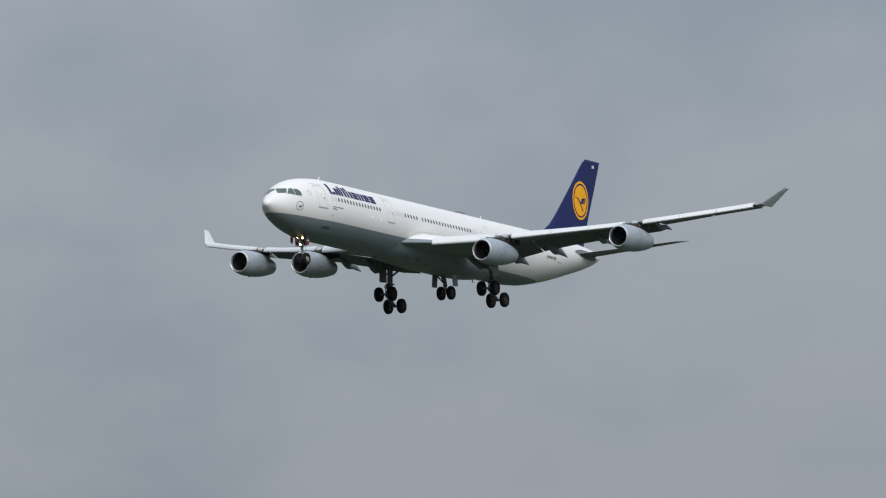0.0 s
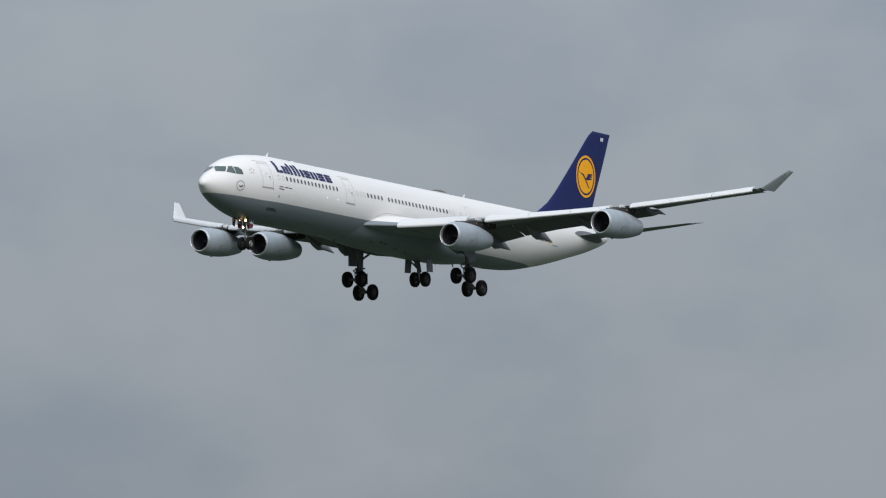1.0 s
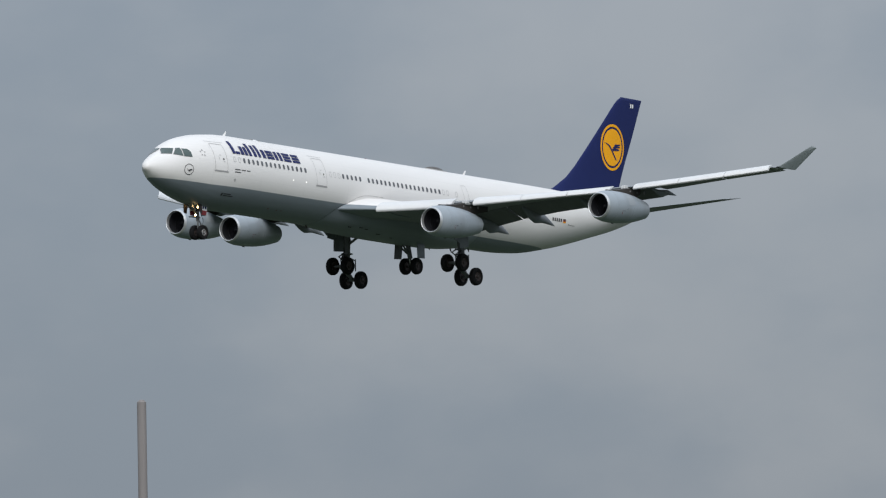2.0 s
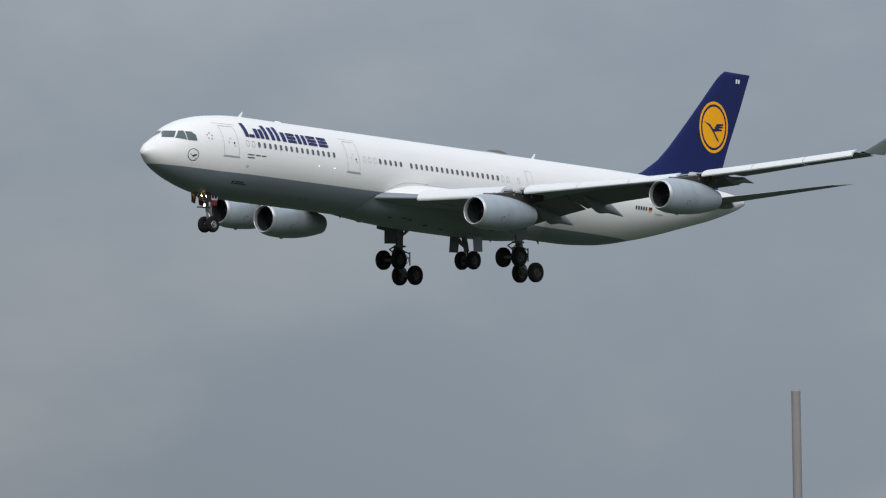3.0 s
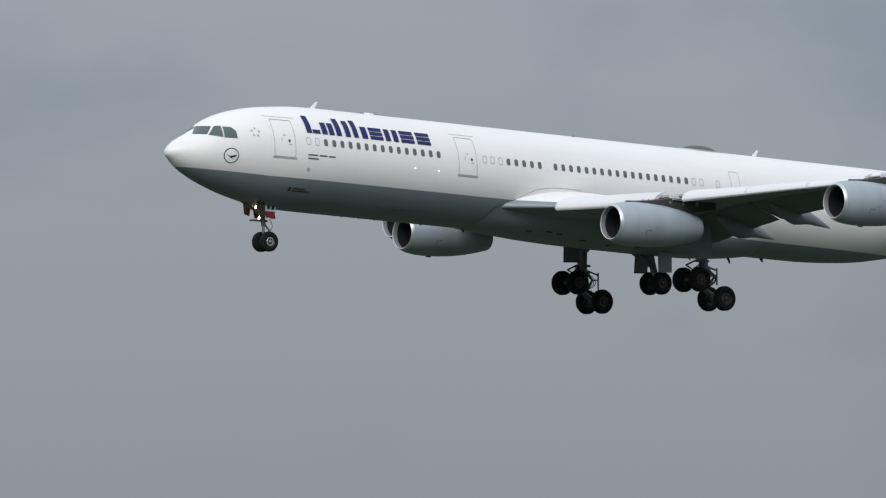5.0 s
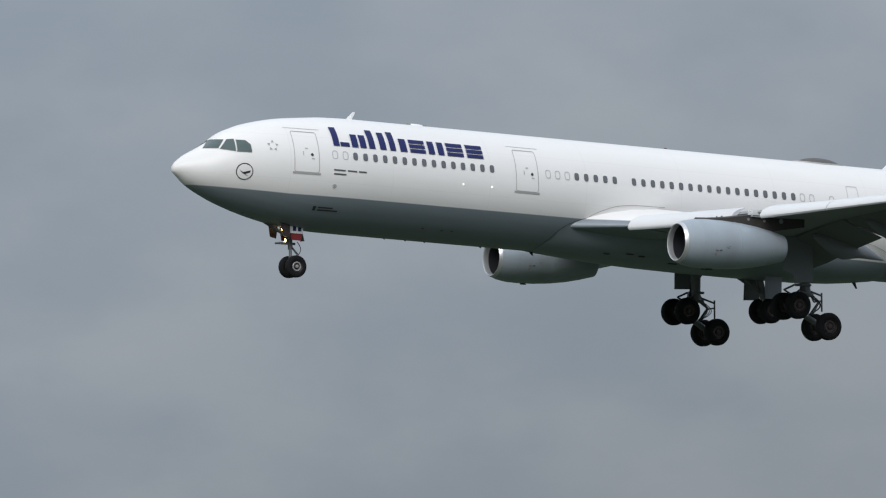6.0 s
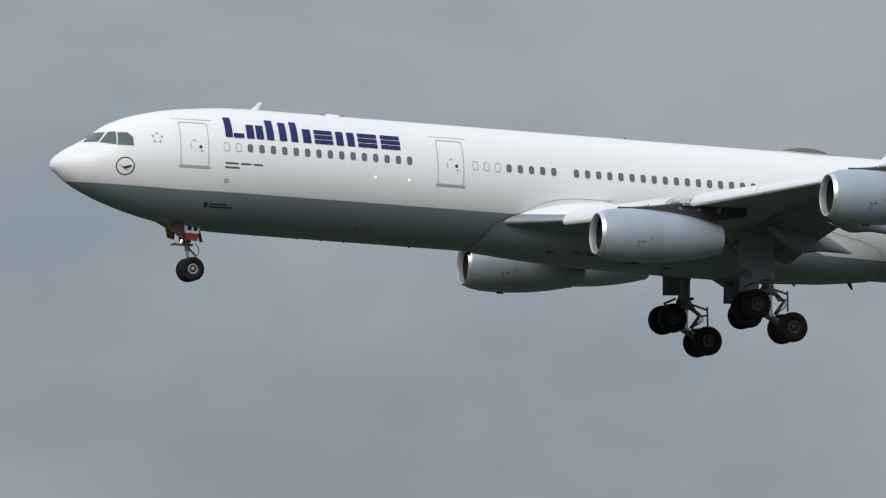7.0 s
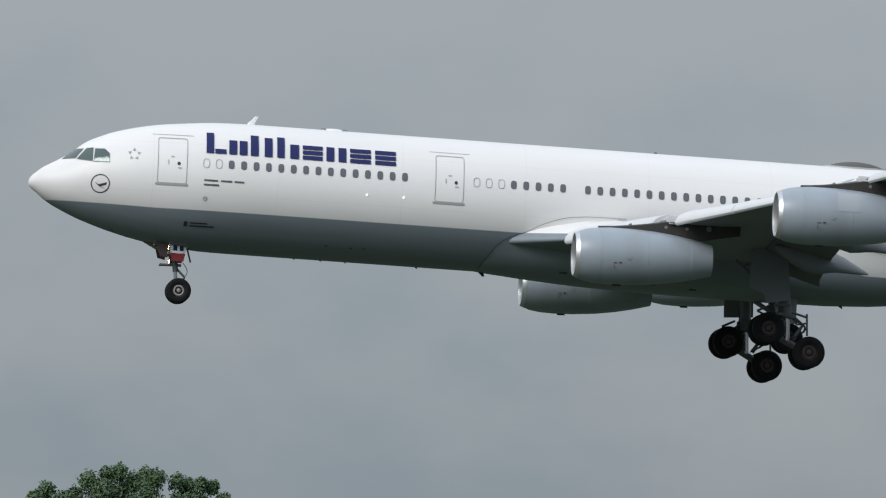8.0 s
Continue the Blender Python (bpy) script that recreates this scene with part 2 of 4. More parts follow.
M_WHITE = material("white_plate_paint", (0.78, 0.78, 0.78), 0.4, 0, 0.05, 3.0)
M_SCREEN = material("tinted_cockpit_glass", (0.115, 0.155, 0.145), 0.12, 0.45, 0.35, 0.9, coat=0.35)
M_GASKET = material("grey_screen_frame", (0.30, 0.30, 0.30), 0.5, 0, 0.2, 3.0)
M_LAMP = material("lit_landing_lamp", (0.9, 0.85, 0.7), 0.2, 0, 0, 1.0, emit=(1.0, 0.66, 0.28), power=14)
M_SPOT = material("lit_white_lamp", (0.9, 0.9, 0.9), 0.2, 0, 0, 1.0, emit=(1.0, 0.97, 0.9), power=1.1)
M_BEACON = material("red_beacon_lens", (0.07, 0.010, 0.010), 0.3, 0, 0.1, 3.0, coat=0.5)
M_WOOD = material("weathered_wood", (0.27, 0.25, 0.245), 0.8, 0, 0.4, 8.0, 0.4, (0.16, 0.15, 0.14), (1, 1, 0.1), 0.5)
M_BARK = material("brown_bark", (0.085, 0.065, 0.045), 0.9, 0, 0.5, 9.0, bump=0.8)


def leaf_material():
    m = bpy.data.materials.new("green_leaves")
    m.use_nodes = True
    nt = m.node_tree
    N, L = nt.nodes.new, nt.links.new
    bsdf = nt.nodes["Principled BSDF"]
    geo, ramp = N("ShaderNodeNewGeometry"), N("ShaderNodeValToRGB")
    ramp.color_ramp.elements[0].color = (0.074, 0.125, 0.062, 1)
    ramp.color_ramp.elements[1].color = (0.100, 0.160, 0.082, 1)
    L(geo.outputs["Random Per Island"], ramp.inputs["Fac"])
    L(ramp.outputs["Color"], bsdf.inputs["Base Color"])
    bsdf.inputs["Roughness"].default_value = 0.65
    bsdf.inputs["Specular IOR Level"].default_value = 0.2
    return m


def grass_material():
    m = material("mown_grass", (0.031, 0.050, 0.021), 0.9, 0, 0.5, 0.8, 0.4, (0.055, 0.056, 0.042), bump=0.6)
    return m


M_LEAF = leaf_material()
M_GRASS = grass_material()


# ---- mesh helpers ----
def mesh_object(name, bm, mat, smooth=True):
    bmesh.ops.recalc_face_normals(bm, faces=bm.faces)
    me = bpy.data.meshes.new(name)
    bm.to_mesh(me)
    bm.free()
    if smooth:
        me.shade_smooth()
        me.set_sharp_from_angle(angle=radians(38))
    me.materials.append(mat)
    return new(name, me)


def part(name, bm, mat, parent, label="", smooth=True):
    ob = mesh_object(name, bm, mat, smooth)
    ob.parent = parent
    return tagged(ob, label)


def same(name, ob, parent, m=None, label=""):
    """Another object on the mesh of ob."""
    o = new(name, ob.data)
    o.parent = parent
    if m is not None:
        o.matrix_basis = m
    return tagged(o, label)


def loft(bm, rings, caps=(True, True), closed=True):
    rows = [[bm.verts.new(v) for v in ring] for ring in rings]
    n = len(rings[0])
    for a, b in zip(rows, rows[1:]):
        for i in range(n if closed else n - 1):
            j = (i + 1) % n
            bm.faces.new((a[i], a[j], b[j], b[i]))
    if caps[0]:
        bm.faces.new(rows[0][::-1])
    if caps[1]:
        bm.faces.new(rows[-1])
    return bm


def tube(bm, a, b, r0, r1=None, n=14):
    a, b = Vector(a), Vector(b)
    r1 = r0 if r1 is None else r1
    q = (b - a).to_track_quat("Z", "Y")
    rings = []
    for p, r in ((a, r0), (b, r1)):
        rings.append([p + q @ Vector((r * math.cos(k * math.tau / n), r * math.sin(k * math.tau / n), 0)) for k in range(n)])
    return loft(bm, rings)


def box(bm, c, s, rot=None, bevel=0.0):
    m = Matrix.Translation(c) @ (rot if rot is not None else Matrix.Identity(4)) @ Matrix.Diagonal((*s, 1))
    made = bmesh.ops.create_cube(bm, size=1.0, matrix=m)
    if bevel:
        edges = {e for v in made["verts"] for e in v.link_edges}
        bmesh.ops.bevel(bm, geom=list(edges), offset=bevel, segments=2, affect="EDGES")
    return bm


def lathe(bm, profile, axis="x", n=40, closed=False):
    """Turns (along, radius) points round an axis through the origin."""
    def at(u, r, k):
        c, s = r * math.cos(k * math.tau / n), r * math.sin(k * math.tau / n)
        return (u, c, s) if axis == "x" else ((c, u, s) if axis == "y" else (c, s, u))
    rings = [[at(u, max(r, 0.0015), k) for k in range(n)] for u, r in profile]
    if closed:
        rings.append(rings[0])
        rows = [[bm.verts.new(v) for v in ring] for ring in rings[:-1]]
        rows.append(rows[0])
        for a, b in zip(rows, rows[1:]):
            for i in range(n):
                bm.faces.new((a[i], a[(i + 1) % n], b[(i + 1) % n], b[i]))
        return bm
    return loft(bm, rings)


def plate(bm, points, thick, way):
    """A flat panel of the outline given, thickened along way."""
    d = Vector(way).normalized() * thick
    return loft(bm, [[Vector(p) for p in points], [Vector(p) + d for p in points]])


def smoothed(x, xs, ys):
    """Values between stations, with eased slopes."""
    if x <= xs[0]:
        return ys[0]
    if x >= xs[-1]:
        return ys[-1]
    i = max(k for k in range(len(xs) - 1) if xs[k] <= x)
    def slope(k):
        if k == 0:
            return (ys[1] - ys[0]) / (xs[1] - xs[0])
        if k == len(xs) - 1:
            return (ys[-1] - ys[-2]) / (xs[-1] - xs[-2])
        a, b = (ys[k] - ys[k - 1]) / (xs[k] - xs[k - 1]), (ys[k + 1] - ys[k]) / (xs[k + 1] - xs[k])
        return 0.0 if a * b <= 0 else 2 * a * b / (a + b)
    h = xs[i + 1] - xs[i]
    t = (x - xs[i]) / h
    return (2 * t ** 3 - 3 * t * t + 1) * ys[i] + (t ** 3 - 2 * t * t + t) * h * slope(i) + (3 * t * t - 2 * t ** 3) * ys[i + 1] + (t ** 3 - t * t) * h * slope(i + 1)


# ---- ground ----
def make_ground():
    bm = bmesh.new()
    rings = []
    for r in (2, 20, 80, 200, 500, 1200, 2600, 4600):
        rings.append([(r * math.cos(k * math.tau / 64), r * math.sin(k * math.tau / 64), 0.0) for k in range(64)])
    loft(bm, rings, (True, False))
    ob = mesh_object("ground", bm, M_GRASS, False)
    tagged(ob, "wide flat airfield of mown green grass", "ground", "", "structure")


make_ground()

# ---- the airliner: x runs aft from the nose, -y is its left side, z is up from the hull's axis ----
HX = (0.15, 0.16, 0.19, 0.25, 0.35, 0.50, 0.67, 0.85, 1.27, 1.88, 2.36, 2.7, 3.1, 3.56, 4.55, 5.54, 6.78, 8.03, 9.5, 40.0, 43.0, 46.5, 50.5, 53.3, 56.1, 59.0, 61.3, 62.6, 63.3)
HT = (-0.33, -0.24, -0.16, -0.07, 0.04, 0.17, 0.31, 0.43, 0.67, 1.06, 1.46, 1.67, 1.85, 2.04, 2.32, 2.52, 2.67, 2.78, 2.82, 2.82, 2.82, 2.82, 2.80, 2.74, 2.65, 2.52, 2.36, 2.20, 2.00)
HB = (-0.33, -0.42, -0.49, -0.56, -0.64, -0.75, -0.89, -1.03, -1.28, -1.56, -1.76, -1.88, -2.01, -2.15, -2.40, -2.59, -2.74, -2.81, -2.82, -2.82, -2.82, -2.64, -1.99, -1.37, -0.66, 0.08, 0.78, 1.24, 1.55)
HW = (0.0, 0.10, 0.18, 0.26, 0.36, 0.48, 0.62, 0.75, 1.00, 1.34, 1.56, 1.71, 1.86, 1.99, 2.25, 2.45, 2.64, 2.76, 2.82, 2.82, 2.82, 2.80, 2.66, 2.42, 2.07, 1.55, 0.98, 0.58, 0.22)


def hull_at(x):
    return smoothed(x, HX, HT), smoothed(x, HX, HB), smoothed(x, HX, HW)


def skin(x, z, out=0.02, side=-1):
    """The point of the hull's skin at a station and a height, out metres proud of it."""
    t, b, w = hull_at(x)
    c, h = (t + b) / 2, (t - b) / 2
    k = max(-0.999, min(0.999, (z - c) / h))
    y = w * math.sqrt(1 - k * k)
    n = Vector((0, y / (w * w), (z - c) / (h * h))).normalized()
    return Vector((x, side * (y + n.y * out), z + n.z * out))


def decal_ring(bm, outer, inner, out=0.02, side=-1):
    a = [bm.verts.new(skin(x, z, out, side)) for x, z in outer]
    b = [bm.verts.new(skin(x, z, out, side)) for x, z in inner]
    n = len(a)
    for i in range(n):
        bm.faces.new((a[i], a[(i + 1) % n], b[(i + 1) % n], b[i]))
    return bm


def rounded(cx, cz, w, h, p=4.0, n=24):
    pts = []
    for k in range(n):
        c, s = math.cos(k * math.tau / n), math.sin(k * math.tau / n)
        pts.append((cx + w / 2 * math.copysign(abs(c) ** (2 / p), c), cz + h / 2 * math.copysign(abs(s) ** (2 / p), s)))
    return pts


def outline(x0, z0, x1, z1, r=0.10, n=12):
    """An upright rectangle with rounded corners, sampled evenly along its sides."""
    pts = []
    for k in range(n):
        pts.append((x1, z0 + r + (z1 - z0 - 2 * r) * k / n))
    pts += [(x1 - r + r * math.cos(a), z1 - r + r * math.sin(a)) for a in (0, 0.52, 1.05)]
    for k in range(n):
        pts.append((x1 - r - (x1 - x0 - 2 * r) * k / n, z1))
    pts += [(x0 + r + r * math.cos(a), z1 - r + r * math.sin(a)) for a in (1.57, 2.09, 2.62)]
    for k in range(n):
        pts.append((x0, z1 - r - (z1 - z0 - 2 * r) * k / n))
    pts += [(x0 + r + r * math.cos(a), z0 + r + r * math.sin(a)) for a in (3.14, 3.67, 4.19)]
    for k in range(n):
        pts.append((x0 + r + (x1 - x0 - 2 * r) * k / n, z0))
    pts += [(x1 - r + r * math.cos(a), z0 + r + r * math.sin(a)) for a in (4.71, 5.24, 5.76)]
    return pts


def decal_fill(bm, pts, out=0.02, side=-1, rings=3):
    cx, cz = sum(p[0] for p in pts) / len(pts), sum(p[1] for p in pts) / len(pts)
    last = None
    n = len(pts)
    for r in range(rings, 0, -1):
        f = r / rings
        ring = [bm.verts.new(skin(cx + (x - cx) * f, cz + (z - cz) * f, out, side)) for x, z in pts]
        if last:
            for i in range(n):
                bm.faces.new((last[i], last[(i + 1) % n], ring[(i + 1) % n], ring[i]))
        last = ring
    bm.faces.new(last)
    return bm


def decal_grid(bm, x0, z0, x1, z1, out=0.02, nz=6, nx=2, side=-1, lean=0.0):
    rows = []
    for j in range(nz + 1):
        z = z0 + (z1 - z0) * j / nz
        rows.append([bm.verts.new(skin(x0 + (x1 - x0) * i / nx + lean * (z - z0), z, out, side)) for i in range(nx + 1)])
    for a, b in zip(rows, rows[1:]):
        for i in range(nx):
            bm.faces.new((a[i], a[i + 1], b[i + 1], b[i]))
    return bm


AIRLINER = new("airliner")
tagged(AIRLINER, "white four-engined airliner with dark blue tail, landing gear down", "airplane")


def make_hull():
    bm = bmesh.new()
    xs = sorted(set(list(HX) + [0.15 + 9.35 * (k / 46) ** 1.6 for k in range(47)] + list(np.arange(9.5, 40, 2.2)) + list(np.arange(40, 63.9, 0.8))))
    rings = []
    for x in xs:
        t, b, w = hull_at(x)
        c, h = (t + b) / 2, max((t - b) / 2, 0.004)
        w = max(w, 0.004)
        rings.append([(x, -w * math.sin(k * math.tau / 72), c + h * math.cos(k * math.tau / 72)) for k in range(72)])
    loft(bm, rings)
    hull = part("fuselage", bm, M_HULL, AIRLINER, "white hull with grey belly")
    # cabin windows
    bm = bmesh.new()
    decal_fill(bm, rounded(8.64, 0.80, 0.25, 0.37, 3.2, 20), 0.018)
    first = part("cabin_window", bm, M_PANE, hull)
    runs = [(8.64, 15), (20.81, 5), (24.02, 18)]
    for x0, count in runs:
        for k in range(count):
            x = x0 + 0.533 * k
            if x > 8.7:
                if x < 10.4:
                    b2 = bmesh.new()
                    decal_fill(b2, rounded(x, 0.80, 0.25, 0.37, 3.2, 20), 0.018)
                    last = part("cabin_window", b2, M_PANE, hull)
                    base = x
                else:
                    same("cabin_window", last, hull, Matrix.Translation((x - base, 0, 0)))
    bm = bmesh.new()
    decal_ring(bm, rounded(20.28, 0.80, 0.29, 0.41, 3.0, 20), rounded(20.28, 0.80, 0.23, 0.35, 3.0, 20), 0.018)
    blank = part("blanked_window", bm, M_BLANK, hull)
    for x in (7.57, 8.11, 19.21, 19.74, 33.61, 34.15, 35.3):
        if x < 9:
            b2 = bmesh.new()
            decal_ring(b2, rounded(x, 0.80, 0.29, 0.41, 3.0, 20), rounded(x, 0.80, 0.23, 0.35, 3.0, 20), 0.018)
            part("blanked_window", b2, M_BLANK, hull)
        else:
            same("blanked_window", blank, hull, Matrix.Translation((x - 20.28, 0, 0)))
    # doors: joint, sill, handle and porthole
    for x0, x1, z0, z1 in ((5.50, 6.76, -0.16, 1.84), (17.42, 18.66, -0.16, 1.88), (36.25, 36.9, 0.40, 1.60)):
        h = z1 - z0
        bm = bmesh.new()
        decal_ring(bm, outline(x0, z0, x1, z1), outline(x0 + 0.026, z0 + 0.026, x1 - 0.026, z1 - 0.026, 0.08), 0.02)
        part("cabin_door", bm, M_LINE if h > 1.8 else M_BLANK, hull, "closed cabin door outlined in grey")
        if h > 1.8:
            bm = bmesh.new()
            decal_grid(bm, x0 - 0.07, z0 - 0.09, x1 + 0.07, z0 + 0.0, 0.02, 2, 6)
            part("door_sill", bm, M_LINE, hull, "grey metal sill")
            bm = bmesh.new()
            decal_fill(bm, rounded(x0 + 0.90, 0.71, 0.14, 0.15, 2, 16), 0.02)
            part("door_porthole", bm, M_BLACK, hull)
            for nm, ax, az, bx, bz in (("door_handle", 0.44, 0.66, 0.48, 0.86), ("door_marking", 0.56, 0.98, 0.70, 1.03), ("door_vent", 0.86, 0.50, 1.02, 0.55)):
                bm = bmesh.new()
                decal_grid(bm, x0 + ax, az, x0 + bx, bz, 0.02, 2, 1)
                part(nm, bm, M_BLANK, hull)
            bm = bmesh.new()
            decal_grid(bm, x0 - 0.25, z1 + 0.14, x1 + 0.25, z1 + 0.165, 0.01, 1, 6)
            part("rain_gutter", bm, M_BLANK, hull)
    # cockpit screens, each with its dark frame
    screens = ([(1.52, 0.73), (2.00, 1.18), (2.36, 1.18), (2.04, 0.745)],
               [(2.11, 0.715), (2.49, 1.195), (2.77, 1.23), (2.74, 0.64)],
               [(2.86, 1.19), (3.25, 1.19), (3.45, 1.00), (3.46, 0.63), (2.81, 0.625)])
    for side in (-1, 1):
        for quad in screens:
            for grow, mat, out, nm in ((1.07, M_GASKET, 0.018, "screen_frame"), (1.0, M_SCREEN, 0.03, "cockpit_screen")):
                pts = []
                for a, b in zip(quad, quad[1:] + quad[:1]):
                    pts += [(a[0] + (b[0] - a[0]) * f, a[1] + (b[1] - a[1]) * f) for f in (0, 0.25, 0.5, 0.75)]
                cx, cz = sum(p[0] for p in pts) / len(pts), sum(p[1] for p in pts) / len(pts)
                pts = [(cx + (x - cx) * grow, cz + (z - cz) * grow) for x, z in pts]
                bm = bmesh.new()
                decal_fill(bm, pts, out, side)
                part(nm, bm, mat, hull)
    # round emblem by the nose, ring of five stars' place, small lettering as bars
    bm = bmesh.new()
    decal_ring(bm, rounded(3.13, -0.32, 0.80, 0.80, 2, 40), rounded(3.13, -0.32, 0.72, 0.72, 2, 40))
    part("nose_emblem", bm, M_BLACK, hull, "thin dark ring emblem")
    bm = bmesh.new()
    decal_fill(bm, [(2.87, -0.24), (3.05, -0.36), (3.40, -0.26), (3.38, -0.36), (3.15, -0.44), (3.35, -0.55), (3.05, -0.42)], 0.02, -1, 1)
    part("emblem_mark", bm, M_BLACK, hull)
    for k in range(5):
        a = math.tau * k / 5 + 0.3
        bm = bmesh.new()
        cx, cz = 4.50 + 0.20 * math.cos(a), 1.02 + 0.20 * math.sin(a)
        decal_fill(bm, [(cx + 0.085 * math.cos(a + b), cz + 0.085 * math.sin(a + b)) for b in (0, 2.1, 4.2)], 0.02, -1, 1)
        part("emblem_star", bm, M_LINE, hull)
    bm = bmesh.new()
    for x0, x1, z0, z1 in ((7.50, 8.10, 0.03, 0.10), (8.22, 8.70, 0.03, 0.10), (8.80, 9.22, 0.03, 0.10), (7.50, 8.15, -0.16, -0.09)):
        decal_grid(bm, x0, z0, x1, z1, 0.02, 1, 3)
    part("name_bars", bm, M_LETTER, hull, "small dark lettering")
    bm = bmesh.new()
    decal_ring(bm, rounded(7.60, -0.72, 0.20, 0.20, 2, 20), rounded(7.60, -0.72, 0.13, 0.13, 2, 20))
    decal_fill(bm, rounded(7.60, -0.72, 0.06, 0.06, 2, 10), 0.02)
    part("service_cap", bm, M_LINE, hull)
    bm = bmesh.new()
    decal_grid(bm, 6.80, -1.90, 6.95, -1.70, 0.02, 1, 1)
    decal_grid(bm, 7.05, -1.78, 7.80, -1.72, 0.02, 1, 3)
    decal_grid(bm, 7.05, -1.90, 8.10, -1.84, 0.02, 1, 3)
    part("notice_bars", bm, M_BLACK, hull, "two rows of small dark lettering")
    # airline name as rows of plain dark blue bars, upright and level
    LOW, HIGH, XH = 1.25, 2.17, 1.88
    bars = [(7.55, 7.87, LOW, HIGH), (7.92, 8.40, LOW, 1.45), (9.44, 9.78, LOW, HIGH), (10.04, 10.38, LOW, 2.10), (10.58, 10.90, LOW, HIGH)]
    for x0, x1 in ((8.52, 9.30), (10.96, 11.52), (12.70, 13.56)):
        bars += [(x0, x0 + 0.34, LOW, XH), (x1 - 0.34, x1, LOW, XH)] if x1 - x0 > 0.6 else [(x1 - 0.38, x1, LOW, XH)]
    for x0, x1 in ((11.68, 12.54), (13.72, 14.62), (14.80, 15.70)):
        bars += [(x0, x1, LOW + 0.228 * k, LOW + 0.228 * k + 0.175) for k in range(3)]
    for x0, x1, z0, z1 in bars:
        b = bmesh.new()
        decal_grid(b, x0, z0, x1, z1, 0.04, 5, 2)
        part("title_bar", b, M_NAVY, hull, "plain dark blue title bar")
    # rear lettering and flag as bars
    bm = bmesh.new()
    for k in range(5):
        decal_grid(bm, 47.97 + k * 0.29, -0.03, 48.15 + k * 0.29, 0.22, 0.02, 2, 1)
    part("marking_bars", bm, M_BLACK, hull, "dark lettering on the rear hull")
    for k, mat in enumerate((M_BLACK, M_RED, M_GOLD)):
        bm = bmesh.new()
        decal_grid(bm, 49.50, 0.12 - 0.10 * k, 49.90, 0.22 - 0.10 * k, 0.02, 1, 2)
        part("flag_stripe", bm, mat, hull)
    bm = bmesh.new()
    decal_grid(bm, 50.35, -0.20, 51.30, -0.15, 0.02, 1, 4)
    decal_grid(bm, 50.30, -0.20, 50.36, -0.06, 0.02, 1, 1)
    part("hatch_mark", bm, M_GASKET, hull)
    # small lamps on the hull's side
    for x, z in ((14.51, -0.08), (16.09, -0.09)):
        bm = bmesh.new()
        decal_fill(bm, rounded(x, z, 0.085, 0.085, 2, 16), 0.03, -1, 2)
        part("side_lamp", bm, M_SPOT, hull, "small lit white lamp")
    # aerials, domes, beacons and drain masts
    for x, tall, base in ((9.52, 0.40, 2.80), (39.87, 0.40, 2.80)):
        bm = bmesh.new()
        rings = []
        for f in (0, 0.5, 1):
            c = 0.34 - 0.20 * f
            rings.append([(x + 0.28 * f + c * u, v * (1 - 0.6 * f), base + tall * f) for u, v in ((-0.5, 0), (-0.2, 0.03), (0.5, 0), (-0.2, -0.03))])
        loft(bm, rings)
        part("blade_aerial", bm, M_WHITE, hull)
    for x0, x1, h, w in ((34.7, 37.3, 0.32, 0.55), (12.5, 13.8, 0.13, 0.40)):
        bm = bmesh.new()
        rings = []
        for k in range(13):
            f = k / 12
            s = max(math.sin(math.pi * min(1, f * 1.05 if f < 0.5 else f)) ** 0.6, 0.03)
            rings.append([(x0 + (x1 - x0) * f, w * s * math.cos(a * math.pi / 10), 2.78 - 0.12 + (0.12 + h * s) * math.sin(a * math.pi / 10)) for a in range(11)])
        loft(bm, rings, closed=True)
        dome = part("aerial_dome", bm, M_DOME if x0 > 20 else M_WHITE, hull, "dark low aerial dome" if x0 > 20 else "low white aerial fairing")
        if x0 > 20:
            bm = bmesh.new()
            lathe(bm, [(0.0, 0.2), (0.0, 1.0), (0.07, 1.0), (0.09, 0.2)], "z", 28)
            for v in bm.verts:
                v.co = Vector(((x0 + x1) / 2 + 1.42 * v.co.x, 0.62 * v.co.y, 2.80 + v.co.z - 0.05 * v.co.y ** 2))
            part("dome_skirt", bm, M_BLANK, dome, "pale rim under the dome")
        else:
            for u in (x0 + 0.2, x1 - 0.2):
                bm = bmesh.new()
                box(bm, (u, 0, 2.84), (0.22, 0.5, 0.09), None, 0.02)
                part("dome_foot", bm, M_GASKET, dome)
    for x, z, sg in ((27.2, 2.80, 1),):
        bm = bmesh.new()
        lathe(bm, [(-0.05, 0.10), (0.02, 0.10), (0.07, 0.07), (0.10, 0.02)], "z", 14)
        for v in bm.verts:
            v.co = Vector((v.co.x + x, v.co.y, z + sg * v.co.z))
        part("beacon", bm, M_BEACON, hull, "red beacon lens")
    for x, z, hgt, y in ((19.85, -2.82, 0.24, 0.0), (17.0, -2.80, 0.12, 0.0), (4.4, -2.36, 0.08, -0.2), (3.8, -2.2, 0.07, -0.4), (12.85, -2.82, 0.09, 0.0), (13.92, -2.82, 0.09, 0.0), (35.6, -3.22, 0.14, 0.0), (38.30, -2.90, 0.42, 0.0), (40.68, -2.82, 0.25, 0.0), (11.7, -2.82, 0.09, 0.0)):
        bm = bmesh.new()
        loft(bm, [[(x + dx * min(1, hgt * 5) + sh, y + dy, z - hgt * f + 0.04) for dx, dy in ((-0.14 + 0.09 * f, 0), (0, 0.03), (0.16 - 0.11 * f, 0), (0, -0.03))] for f, sh in ((0, 0), (1, 0.08 + 0.4 * hgt))])
